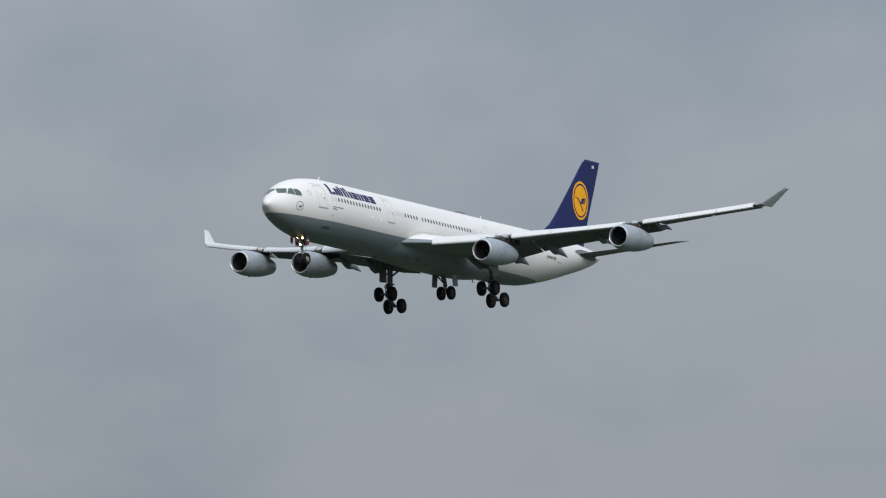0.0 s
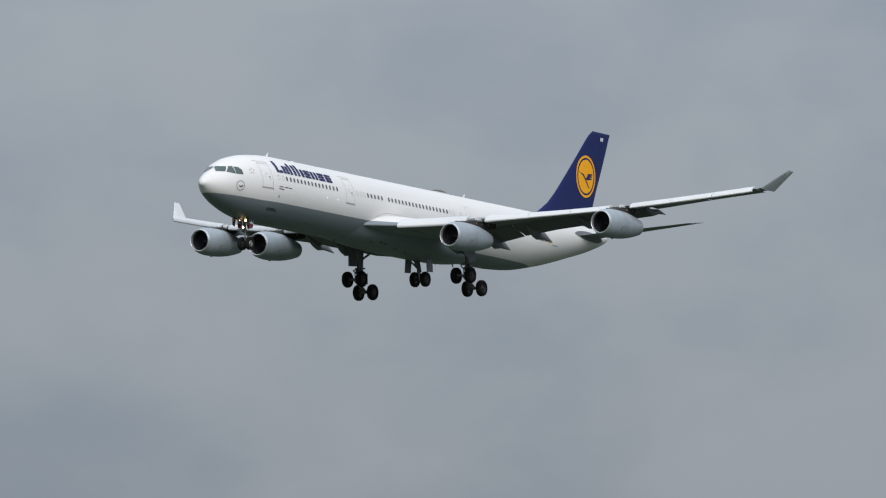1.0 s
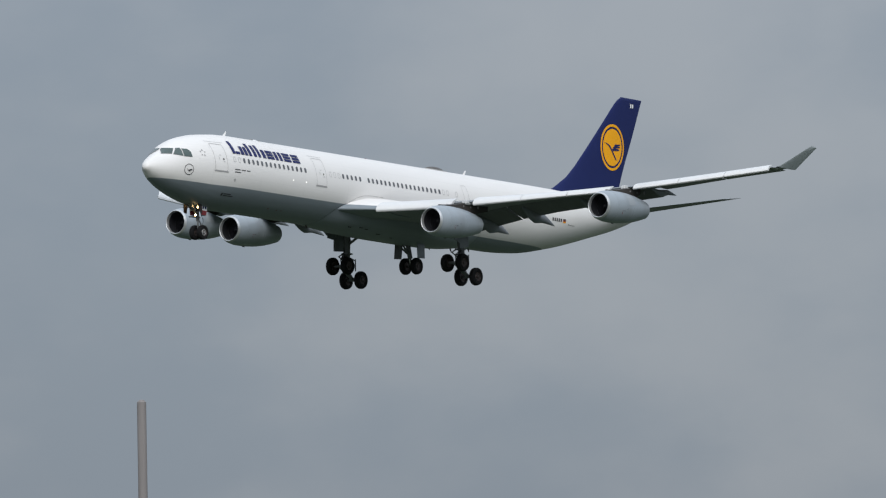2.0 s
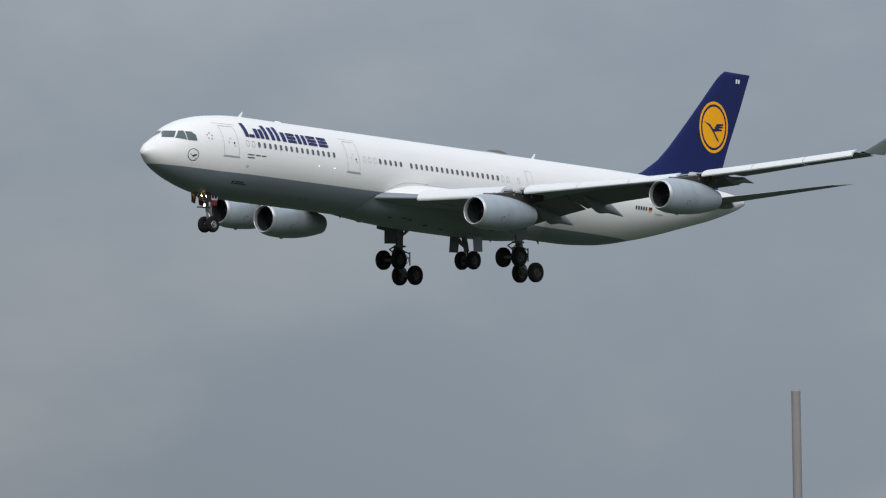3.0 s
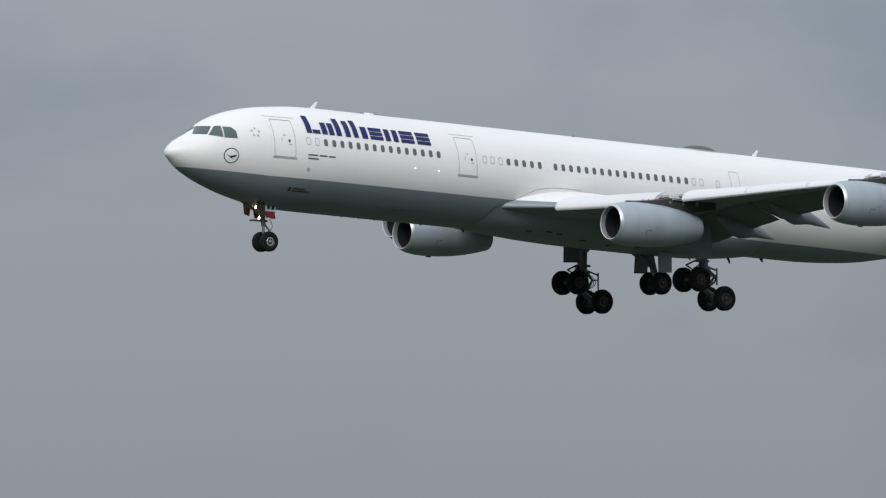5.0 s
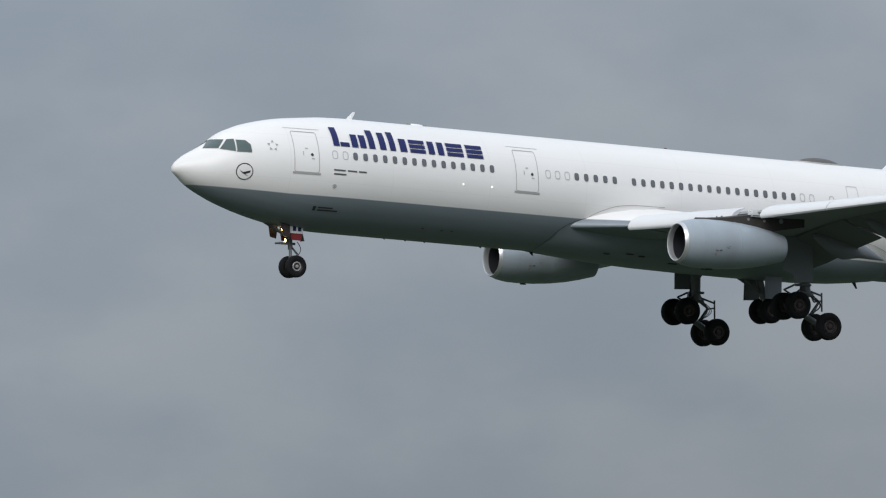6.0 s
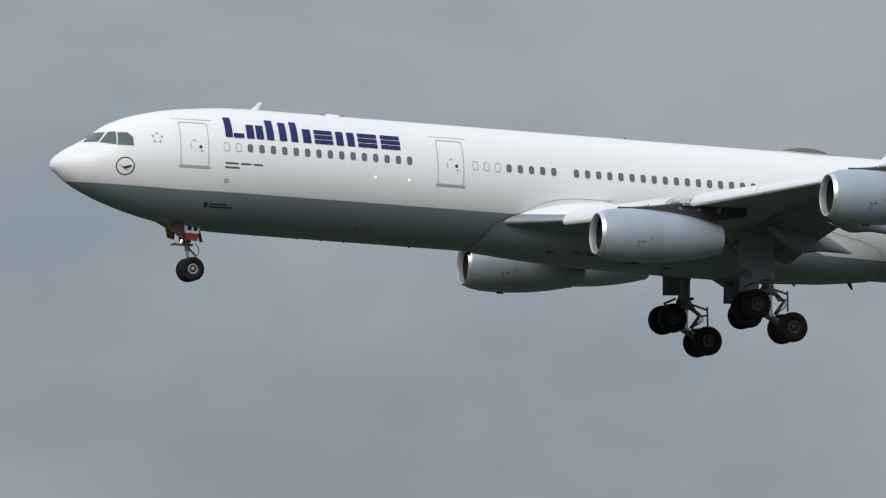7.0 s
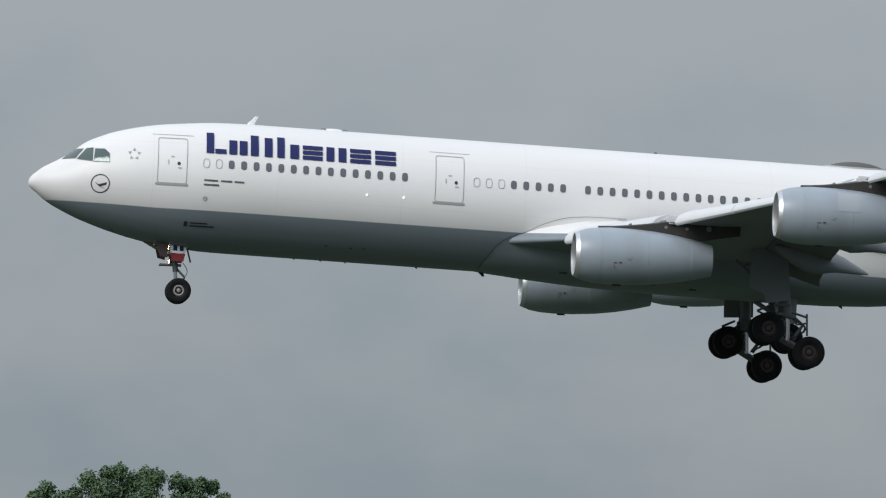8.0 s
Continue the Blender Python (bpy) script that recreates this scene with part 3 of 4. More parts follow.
        part("drain_mast", bm, M_RIM_RED if x in (19.85, 38.30, 40.68) else M_BLACK, hull)
    # small round ports on the grey belly
    for x, z in ((13.0, -2.28), (14.07, -2.31), (14.62, -2.30)):
        bm = bmesh.new()
        decal_fill(bm, rounded(x, z, 0.20, 0.10, 2, 14), 0.02, -1, 1)
        port = part("belly_port", bm, M_CAP, hull, "small dark belly port")
        bm = bmesh.new()
        decal_fill(bm, rounded(x, z, 0.12, 0.06, 2, 12), 0.03, -1, 1)
        part("port_opening", bm, M_MARK, port)
    return hull


HULL = make_hull()


def make_belly_fairing():
    """The swollen keel between the wings, from ahead of the leading edge to behind the gear."""
    bm = bmesh.new()
    xs = (19.66, 19.9, 20.3, 20.8, 21.5, 22.0, 22.6, 23.35, 24.1, 25.75, 28, 32, 35, 36.9, 38.04, 38.87, 39.23, 39.42)
    grow = (0.004, 0.03, 0.07, 0.11, 0.17, 0.21, 0.25, 0.30, 0.34, 0.40, 0.44, 0.46, 0.43, 0.33, 0.21, 0.10, 0.05, 0.004)
    tops = (-2.70, -2.34, -1.77, -1.40, -1.15, -0.88, -0.62, -0.42, -0.35, -0.33, -0.30, -0.35, -0.66, -1.04, -1.26, -1.57, -1.82, -2.40)
    rings = []
    for x, g, top in zip(xs, grow, tops):
        ring = []
        a0 = math.acos(max(-1, min(1, top / 2.82)))
        for k in range(49):
            a = a0 + (math.tau - 2 * a0) * k / 48
            edge = min(1.0, min(k, 48 - k) / 14)
            edge = edge * edge * (3 - 2 * edge)
            r = 2.82 + 0.006 + g * edge
            sq = 1 + 0.10 * g * edge * abs(math.sin(2 * a))
            ring.append((x, -r * sq * math.sin(a), r * math.cos(a)))
        rings.append(ring)
    loft(bm, rings)
    f = part("belly_fairing", bm, M_HULL, AIRLINER, "grey wing root fairing under the hull")
    pts = [(19.70, -2.70), (19.78, -2.55), (19.90, -2.33), (20.10, -2.03), (20.31, -1.76), (20.55, -1.57), (20.85, -1.39), (21.2, -1.26), (21.52, -1.15), (21.99, -0.88), (22.3, -0.74), (22.6, -0.62), (22.95, -0.51), (23.34, -0.42), (24.1, -0.35), (25.75, -0.33)]
    aft = [(35.0, -0.66), (36.0, -0.86), (36.9, -1.04), (38.04, -1.26), (38.5, -1.40), (38.87, -1.57), (39.08, -1.70), (39.23, -1.82), (39.36, -2.02), (39.42, -2.25)]
    for run, mat in ((pts[:9], M_BLACK), (pts[8:], M_GASKET), (aft, M_GASKET)):
        bm = bmesh.new()
        rows = []
        for x, z in run:
            rows.append([bm.verts.new(skin(x - 0.006, z + 0.012, 0.045)), bm.verts.new(skin(x + 0.006, z - 0.012, 0.045))])
        for a, b in zip(rows, rows[1:]):
            bm.faces.new((a[0], a[1], b[1], b[0]))
        part("fairing_joint", bm, mat, f)


make_belly_fairing()


def make_belly_vents():
    """Dark slots and outlets along the keel fairing."""
    for x, y, z, w in ((23.3, -1.55, -2.72, 0.34), (24.5, -1.75, -2.66, 0.42), (25.2, -1.70, -2.72, 0.36), (27.1, -1.4, -2.92, 0.5), (29.0, -1.2, -3.02, 0.3)):
        bm = bmesh.new()
        box(bm, (x, y, z), (w, 0.16, 0.07), pose(0, 0, 0, 30, 0, 0), 0.015)
        part("belly_vent", bm, M_BLACK, AIRLINER)


make_belly_vents()

# wing: stations out along the span
WY = (2.2, 4.2, 7.0, 10.0, 14.0, 19.7, 25.0, 29.4)
W_LE = (20.9, 23.30, 25.2, 27.0, 29.6, 33.25, 36.6, 39.4)
W_LZ = (-1.50, -1.32, -1.08, -0.78, -0.28, 0.52, 1.46, 2.32)
W_TE = (32.6, 32.2, 32.3, 32.6, 34.1, 36.5, 39.2, 41.6)
W_TZ = (-1.70, -1.62, -1.13, -0.58, 0.04, 0.70, 1.68, 2.44)
W_T = (1.45, 1.25, 1.02, 0.84, 0.64, 0.46, 0.30, 0.17)


def wing_at(y):
    y = abs(y)
    return [smoothed(y, WY, q) for q in (W_LE, W_LZ, W_TE, W_TZ, W_T)]


def foil(le, te, thick, n=12, tail=0.02):
    """Section points from trailing edge over the top to the leading edge and back below."""
    le, te = Vector(le), Vector(te)
    c = (te - le)
    up = Vector((0, 0, 1))
    pts = []
    def half(f):
        return 2.6 * (0.2969 * math.sqrt(f) - 0.126 * f - 0.3516 * f * f + 0.2843 * f ** 3 - 0.1015 * f ** 4) * 1.9
    for k in range(n + 1):
        f = 0.5 * (1 + math.cos(math.pi * k / n))
        pts.append(le + c * f + up * (thick * half(f) * 0.55 + tail * f))
    for k in range(1, n + 1):
        f = 0.5 * (1 - math.cos(math.pi * k / n))
        pts.append(le + c * f - up * (thick * half(f) * 0.45 + tail * f))
    return pts


def make_wing(side):
    bm = bmesh.new()
    rings = []
    for y in (2.2, 3.2, 4.2, 5.5, 7, 8.5, 10, 12, 14, 17, 19.7, 22, 25, 27.5, 29.4):
        a, b, c, d, t = wing_at(y)
        rings.append(foil((a, side * y, b), (c, side * y, d), t))
    loft(bm, rings)
    wing = part("wing", bm, M_WING, AIRLINER, "swept grey wing, darkened for its shaded underside")
    # leading edge slats, drooped ahead of the wing
    def slat(y0, y1):
        b = bmesh.new()
        rs = []
        for k in range(7):
            y = y0 + (y1 - y0) * k / 6
            le, lz, te, tz, t = wing_at(y)
            ch = 0.85 - 0.35 * y / 30
            s = max(0.62, min(t / 0.8, 1.2) * 0.85)
            x, z = le - 0.36 * (0.6 + 0.4 * s), lz - 0.10
            sec = [(-0.02, -0.12 * s), (0.02, 0.02), (0.20 * ch, 0.17 * s + 0.04), (0.55 * ch, 0.30 * s + 0.07), (ch, 0.40 * s + 0.09),
                   (ch, 0.38 * s + 0.07), (0.60 * ch, 0.20 * s + 0.03), (0.34 * ch, 0.0), (0.26 * ch, -0.14 * s), (0.20 * ch, -0.27 * s),
                   (0.11 * ch, -0.29 * s), (0.03, -0.25 * s), (-0.02, -0.19 * s)]
            rs.append([(x + u, side * y, z + v) for u, v in sec])
        loft(b, rs)
        part("slat", b, M_SLAT, wing, "pale drooped leading edge slat")
    for y0, y1 in ((4.25, 9.0), (10.35, 13.3), (13.34, 16.2), (16.24, 18.9), (20.4, 23.2), (23.24, 26.1), (26.14, 28.9)):
        slat(y0, y1)
    for y in (9.72, 19.7):
        b = bmesh.new()
        le, lz, te, tz, t = wing_at(y)
        box(b, (le + 0.15, side * y, lz - 0.02), (0.75, 0.42, 0.34), None, 0.08)
        part("slat_gap_fairing", b, M_SLAT, wing, "pale fairing block between slats")
    # blunt glove that carries the leading edge into the hull
    b = bmesh.new()
    rs = []
    for y, nose, zn, k in ((2.1, 20.50, -1.60, 1.05), (2.5, 20.98, -1.59, 1.03), (2.9, 21.47, -1.57, 1.0), (3.4, 22.10, -1.54, 0.93), (3.9, 22.72, -1.51, 0.84), (4.28, 23.20, -1.49, 0.76)):
        up = [(0.0, 0.0), (0.02, 0.08), (0.08, 0.17), (0.22, 0.28), (0.45, 0.41), (0.9, 0.58), (1.58, 0.78), (2.57, 0.99), (4.0, 1.12)]
        down = [(4.0, -0.36), (2.5, -0.33), (1.6, -0.24), (0.8, -0.18), (0.35, -0.13), (0.12, -0.09), (0.03, -0.05)]
        rs.append([(nose + u, side * y, zn + v * k) for u, v in up + down])
    loft(b, rs)
    part("root_glove", b, M_HULL, wing, "white and grey rounded wing root glove")
    # slotted flaps, lowered, and ailerons
    def flap(y0, y1, chord0, chord1, drop, back, gap, nm="flap", mat=M_UNDER):
        b = bmesh.new()
        rs = []
        for k in range(5):
            f = k / 4
            y = y0 + (y1 - y0) * f
            le, lz, te, tz, t = wing_at(y)
            ch = chord0 + (chord1 - chord0) * f
            s = Vector((te + back, side * y, tz - gap))
            e = s + Vector((ch * math.cos(drop), 0, -ch * math.sin(drop)))
            rs.append(foil(s, e, ch * 0.13, 8, 0.01))
        loft(b, rs)
        return part(nm, b, mat, wing)
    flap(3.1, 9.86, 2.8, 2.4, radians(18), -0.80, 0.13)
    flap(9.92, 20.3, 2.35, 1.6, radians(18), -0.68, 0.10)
    flap(20.6, 24.6, 1.0, 0.9, radians(3), -0.25, 0.02, "aileron", M_WING)
    flap(24.7, 28.6, 0.9, 0.7, radians(3), -0.25, 0.02, "aileron", M_WING)
    # flap track fairings, drooped at their tails
    def canoe(y, x0, x1, z1, r):
        b = bmesh.new()
        le, lz, te, tz, t = wing_at(y)
        za = lz + (tz - lz) * (x0 - le) / (te - le) - t * 0.42
        rs = []
        for k in range(13):
            f = k / 12
            x = x0 + (x1 - x0) * f
            mid = za - 0.22 * math.sin(math.pi * min(1, f * 1.6)) + (z1 - za + 0.05) * f ** 1.35
            s = r * max(0.03, min(1.0, (f + 0.02) / 0.42) ** 0.6 * (1 - max(0.0, (f - 0.40) / 0.60) ** 1.25 * 0.93))
            rs.append([(x, side * y + s * 0.62 * math.cos(a * math.tau / 14), mid + s * math.sin(a * math.tau / 14)) for a in range(14)])
        loft(b, rs)
        part("flap_fairing", b, M_CANOE, wing, "grey pointed flap track fairing")
    canoe(7.45, 31.6, 35.65, -2.40, 0.60)
    canoe(10.9, 32.5, 36.75, -1.80, 0.52)
    canoe(15.2, 34.0, 37.9, -0.80, 0.42)
    canoe(20.9, 35.2, 38.4, 0.30, 0.28)
    # winglet: canted outward and swept back
    b = bmesh.new()
    rs = []
    for f in (0, 0.08, 0.2, 0.5, 0.8, 1.0):
        lx = 39.5 + 2.15 * f
        tx = 41.7 + 0.75 * f
        yy = 29.4 + 1.38 * f
        zz = 2.32 + 1.68 * f
        rs.append(foil((lx, side * yy, zz), (tx, side * yy, zz - 0.04), 0.27 - 0.13 * f, 8, 0.02))
    loft(b, rs)
    part("winglet", b, M_WINGLET if side < 0 else M_SLAT, wing, "grey canted winglet" if side < 0 else "white canted winglet")
    b = bmesh.new()
    lathe(b, [(-0.28, 0.02), (-0.2, 0.08), (0.0, 0.12), (0.3, 0.10), (0.6, 0.02)], "x", 12)
    for v in b.verts:
        v.co = Vector((v.co.x + 39.35, v.co.y + side * 29.15, v.co.z + 2.22))
    part("navigation_light", b, M_CHROME, wing, "clear wingtip lamp housing")
    return wing


def make_engine(name, y, x, z):
    """A long-duct turbofan; its own origin lies at the middle of the inlet."""
    bm = bmesh.new()
    R = 1.20
    outer = [(0.16, 0.985), (0.45, 1.09), (0.9, 1.165), (1.5, R), (2.4, 1.19), (3.4, 1.12), (4.3, 1.00), (5.1, 0.84), (5.84, 0.66), (5.82, 0.62), (5.1, 0.70), (4.1, 0.74)]
    lathe(bm, [(u, r) for u, r in outer] + [(1.6, 0.93), (0.5, 0.86)], "x", 56, closed=True)
    nac = part("engine", bm, M_NACELLE, AIRLINER, "pale grey turbofan nacelle")
    nac.matrix_basis = Matrix.Translation((x, y, z)) @ pose(0, 0, 0, 0, -1.2, 0)
    bm = bmesh.new()
    lathe(bm, [(0.17, 0.99), (0.06, 0.945), (0.0, 0.90), (0.02, 0.865), (0.12, 0.845), (0.30, 0.85), (0.30, 0.86), (0.17, 0.93)], "x", 56, closed=True)
    part("inlet_lip", bm, M_LIP, nac, "bare polished inlet lip")
    bm = bmesh.new()
    lathe(bm, [(0.30, 0.845), (1.15, 0.90), (1.15, 0.93), (0.30, 0.88)], "x", 48, closed=True)
    part("inlet_liner", bm, M_LINER, nac)
    bm = bmesh.new()
    for k in range(36):
        a = k * math.tau / 36
        for f0, f1 in ((0.28, 0.6), (0.6, 0.89)):
            q = []
            for f, tw in ((f0, 0.35 + f0), (f1, 0.35 + f1)):
                w = 0.10
                c, s = math.cos(a), math.sin(a)
                t = Vector((0, -s, c))
                o = Vector((1.15, f * c, f * s))
                d = Vector((math.cos(tw), 0, 0)) + t * math.sin(tw)
                q.append((o - d * w, o + d * w))
            bm.faces.new([bm.verts.new(v) for v in (q[0][0], q[0][1], q[1][1], q[1][0])])
    part("fan", bm, M_FAN, nac, "", False)
    bm = bmesh.new()
    lathe(bm, [(0.75, 0.0), (0.82, 0.08), (1.0, 0.22), (1.15, 0.30), (1.3, 0.31)], "x", 24)
    part("spinner", bm, M_FAN, nac)
    # black disc behind the fan, standing in for the duct's dark depth
    bm = bmesh.new()
    lathe(bm, [(1.30, 0.0), (1.31, 0.92), (1.36, 0.92), (1.37, 0.0)], "x", 32)
    part("fan_duct_wall", bm, M_DARK, nac)
    bm = bmesh.new()
    lathe(bm, [(4.4, 0.0), (4.41, 0.73), (4.5, 0.45), (5.2, 0.38), (5.75, 0.05)], "x", 32)
    part("exhaust_plug", bm, M_EXHAUST, nac)
    # access panel joints, latches and small markings
    for u, r in ((1.05, 1.180), (3.05, 1.155)):
        bm = bmesh.new()
        lathe(bm, [(u - 0.010, r - 0.002), (u, r + 0.003), (u + 0.010, r - 0.002)], "x", 56)
        bmesh.ops.delete(bm, geom=[f for f in bm.faces if len(f.verts) > 4], context="FACES_ONLY")
        part("cowl_joint", bm, M_JOINT, nac)
    bm = bmesh.new()
    lathe(bm, [(4.88, 0.882), (4.91, 0.884), (4.95, 0.872)], "x", 56)
    bmesh.ops.delete(bm, geom=[f for f in bm.faces if len(f.verts) > 4], context="FACES_ONLY")
    part("nozzle_joint", bm, M_JOINT, nac)
    for s in (-1, 1):
        bm = bmesh.new()
        for u, a, w, h in ((1.64, -0.30, 0.15, 0.025), (1.60, -0.42, 0.02, 0.22)):
            zz = 1.2 * math.sin(a)
            yy = 1.205 * math.cos(a)
            box(bm, (u, s * yy, zz), (w, 0.02, h))
        part("cowl_marking", bm, M_MARK, nac)
        bm = bmesh.new()
        box(bm, (1.86, s * 1.2 * math.cos(-0.29), 1.2 * math.sin(-0.29)), (0.11, 0.03, 0.045))
        part("cowl_latch", bm, M_BLACK, nac)
        bm = bmesh.new()
        for u, a in ((2.20, -0.16), (2.32, -0.12), (2.28, -0.20)):
            box(bm, (u, s * 1.192 * math.cos(a), 1.192 * math.sin(a)), (0.10, 0.012, 0.018))
        part("cowl_vent", bm, M_STRUT, nac)
        if abs(y) > 15:
            bm = bmesh.new()
            grid = [[bm.verts.new((u, s * (r + 0.012) * math.cos(0.13 + 0.81 * k / 8), (r + 0.012) * math.sin(0.13 + 0.81 * k / 8))) for k in range(9)] for u, r in ((2.42, 1.189), (2.9, 1.156), (3.36, 1.124))]
            for p, q in zip(grid, grid[1:]):
                for k in range(8):
                    bm.faces.new((p[k], p[k + 1], q[k + 1], q[k]))
            part("cowl_panel", bm, M_PANEL, nac, "slightly warmer repainted cowl panel")
    bm = bmesh.new()
    loft(bm, [[(1.8 + dx + sh, dy, -1.17 - hh) for dx, dy in ((-0.15, 0), (0, 0.04), (0.2, 0), (0, -0.04))] for hh, sh in ((0, 0), (0.09, 0.06))])
    part("drain_mast", bm, M_BLACK, nac)
    # pylon up to the wing
    le, lz, te, tz, t = wing_at(y)
    bm = bmesh.new()
    rings = []
    top0, top1 = Vector((le + 0.1 - x, 0, lz - 0.16 - z)), Vector((le + (te - le) * 0.53 - x, 0, lz + (tz - lz) * 0.53 - t * 0.3 - z))
    for f in [k / 10 for k in range(11)]:
        xa = 1.0 + (top1.x - 1.0) * f
        if xa < top0.x:
            g = (xa - 1.0) / max(top0.x - 1.0, 0.1)
            zt = 1.19 + (top0.z - 1.19) * g ** 1.6
        else:
            g = (xa - top0.x) / max(top1.x - top0.x, 0.1)
            zt = top0.z - 0.05 + (top1.z - top0.z) * g
        zb = 0.6 if xa < 4.2 else 0.6 + (zt - 0.38 - 0.6) * min(1, (xa - 4.2) / max(top1.x - 4.2, 0.1))
        w = 0.03 + 0.21 * math.sin(math.pi * min(0.8, 0.04 + f * 0.95)) ** 0.6
        rings.append([(xa, -w, zb), (xa, -w, zt), (xa, 0, zt + 0.06), (xa, w, zt), (xa, w, zb)])
    loft(bm, rings)
    pylon = part("pylon", bm, M_PYLON, nac, "dark brown engine pylon")
    # pale caps and fasteners on both faces of the pylon
    for sd in (-1, 1):
        for u, zz, r in ((5.68, 1.31, 0.125), (4.75, 1.27, 0.07), (3.85, 1.30, 0.075), (2.35, 1.36, 0.045)):
            bm = bmesh.new()
            lathe(bm, [(0.0, 0.0), (0.0, r), (0.012, r * 0.9), (0.014, 0.0)], "y", 14)
            for v in bm.verts:
                v.co = Vector((v.co.x + u, sd * (abs(v.co.y) + 0.235), v.co.z + zz))
            part("pylon_cap", bm, M_CAP, pylon)
    return nac


for s in (-1, 1):
    make_wing(s)
make_engine("engine", -9.50, 22.76, -2.53)
make_engine("engine", 9.42, 22.72, -2.55)
make_engine("engine", -19.80, 29.74, -1.14)
make_engine("engine", 19.92, 29.58, -1.05)


def make_tail():
    # fin with a curved fillet at its foot
    FZ = (2.4, 2.8, 3.2, 4.2, 5.5, 7.5, 9.5, 10.68, 10.98)
    FL = (50.2, 51.45, 52.2, 53.85, 55.22, 57.18, 59.08, 60.24, 60.75)
    FT = (60.4, 60.55, 60.65, 60.98, 61.45, 62.3, 63.1, 63.55, 63.68)
    def fin_at(z):
        return smoothed(z, FZ, FL), smoothed(z, FZ, FT)
    bm = bmesh.new()
    rings = []
    def sec(z, f, t):
        return 0.5 * t * 2.6 * 1.9 * (0.2969 * math.sqrt(f) - 0.126 * f - 0.3516 * f * f + 0.2843 * f ** 3 - 0.1015 * f ** 4)
    def thick(z):
        return 0.78 - 0.055 * (z - 2.4)
    for z in (2.2, 2.6, 3.0, 3.4, 4.0, 5, 6, 7, 8, 9, 10, 10.5, 10.78, 10.97, 11.03):
        a, b = fin_at(z)
        t = thick(z) * (0.5 if z > 11.0 else 1)
        ring = []
        for k in range(15):
            f = 0.5 * (1 - math.cos(math.pi * k / 14))
            ring.append((a + (b - a) * f, -sec(z, f, t) - 0.01, z))
        for k in range(13, 0, -1):
            f = 0.5 * (1 - math.cos(math.pi * k / 14))
            ring.append((a + (b - a) * f, sec(z, f, t) + 0.01, z))
        rings.append(ring)
    loft(bm, rings)
    fin = part("tail_fin", bm, M_FIN, AIRLINER, "dark blue swept tail fin")
    def on_fin(x, z, out, side):
        a, b = fin_at(z)
        f = max(0.001, min(0.999, (x - a) / (b - a)))
        return Vector((x, side * (sec(z, f, thick(z)) + 0.01 + out), z))
    def disc(r0, r1, mat, out, nm, label=""):
        for side in (-1, 1):
            b = bmesh.new()
            n = 48
            steps = 8
            last = None
            for j in range(steps + 1):
                r = r0 + (r1 - r0) * j / steps
                ring = [b.verts.new(on_fin(59.65 + 0.91 * r * math.cos(k * math.tau / n), 6.91 + r * math.sin(k * math.tau / n), out, side)) for k in range(n)] if r > 0.001 else None
                if last is None and ring is None:
                    last = [b.verts.new(on_fin(59.65, 6.91, out, side))] * n
                    continue
                if last:
                    for i in range(n):
                        q = [last[i], last[(i + 1) % n], ring[(i + 1) % n], ring[i]]
                        q = list(dict.fromkeys(q))
                        b.faces.new(q)
                last = ring
            part(nm, b, mat, fin, label)
    disc(1.64, 1.84, M_GOLD, 0.02, "emblem_ring", "golden outer ring")
    disc(0.0, 1.47, M_GOLD, 0.02, "emblem_disc", "golden disc")
    # dark emblem of plain tapered strokes on the disc
    for side in (-1, 1):
        for pts in ([(-1.22, 0.30), (-0.55, 0.05), (-0.12, -0.28), (0.06, -0.28), (-0.1, -0.10), (-0.45, 0.16)],
                    [(-0.12, -0.28), (0.06, -0.26), (0.62, -0.78), (0.66, -0.90), (0.45, -0.80)],
                    [(-0.10, -0.12), (0.10, -0.26), (1.00, -0.16), (1.02, -0.08), (0.3, -0.04)],
                    [(0.05, 0.0), (0.2, -0.08), (1.08, 0.04), (1.10, 0.12), (0.3, 0.10)],
                    [(0.22, 0.14), (0.3, 0.06), (1.12, 0.20), (1.10, 0.29), (0.35, 0.24)]):
            b = bmesh.new()
            vs = [b.verts.new(on_fin(59.63 + 0.98 * u, 6.91 + 1.12 * v, 0.04, side)) for u, v in pts]
            b.faces.new(vs)
            part("emblem_stroke", b, M_NAVY, fin)
        b = bmesh.new()
        for u in (62.0, 62.27):
            vs = [b.verts.new(on_fin(u + du, z, 0.03, side)) for du, z in ((0, 10.29), (0.2, 10.29), (0.2, 10.59), (0, 10.59))]
            b.faces.new(vs)
        part("marking_bars", b, M_WHITE, fin, "two small white marking bars")
        b = bmesh.new()
        rows = []
        for z in (3.0, 5, 7, 9, 10.8):
            a, c = fin_at(z)
            x = c - (c - a) * 0.30
            rows.append([b.verts.new(on_fin(x - 0.02, z, 0.004, side)), b.verts.new(on_fin(x + 0.02, z, 0.004, side))])
        for p, q in zip(rows, rows[1:]):
            b.faces.new((p[0], p[1], q[1], q[0]))
        part("rudder_joint", b, M_NAVY, fin)
    for side in (-1, 1):
        bm = bmesh.new()
        rings = []
        for f in (0, 0.15, 0.35, 0.6, 0.85, 0.97, 1.0):
            y = 0.9 + 8.8 * f
            le = 54.6 + 7.15 * f + (0.35 if f == 1.0 else 0)
            te = 60.8 + 2.95 * f
            z = 1.16 + 1.64 * f
            rings.append(foil((le, side * y, z - 0.14 + 0.04 * f), (te, side * y, z + 0.42 - 0.30 * f), 0.36 - 0.24 * f, 10, 0.012))
        loft(bm, rings)
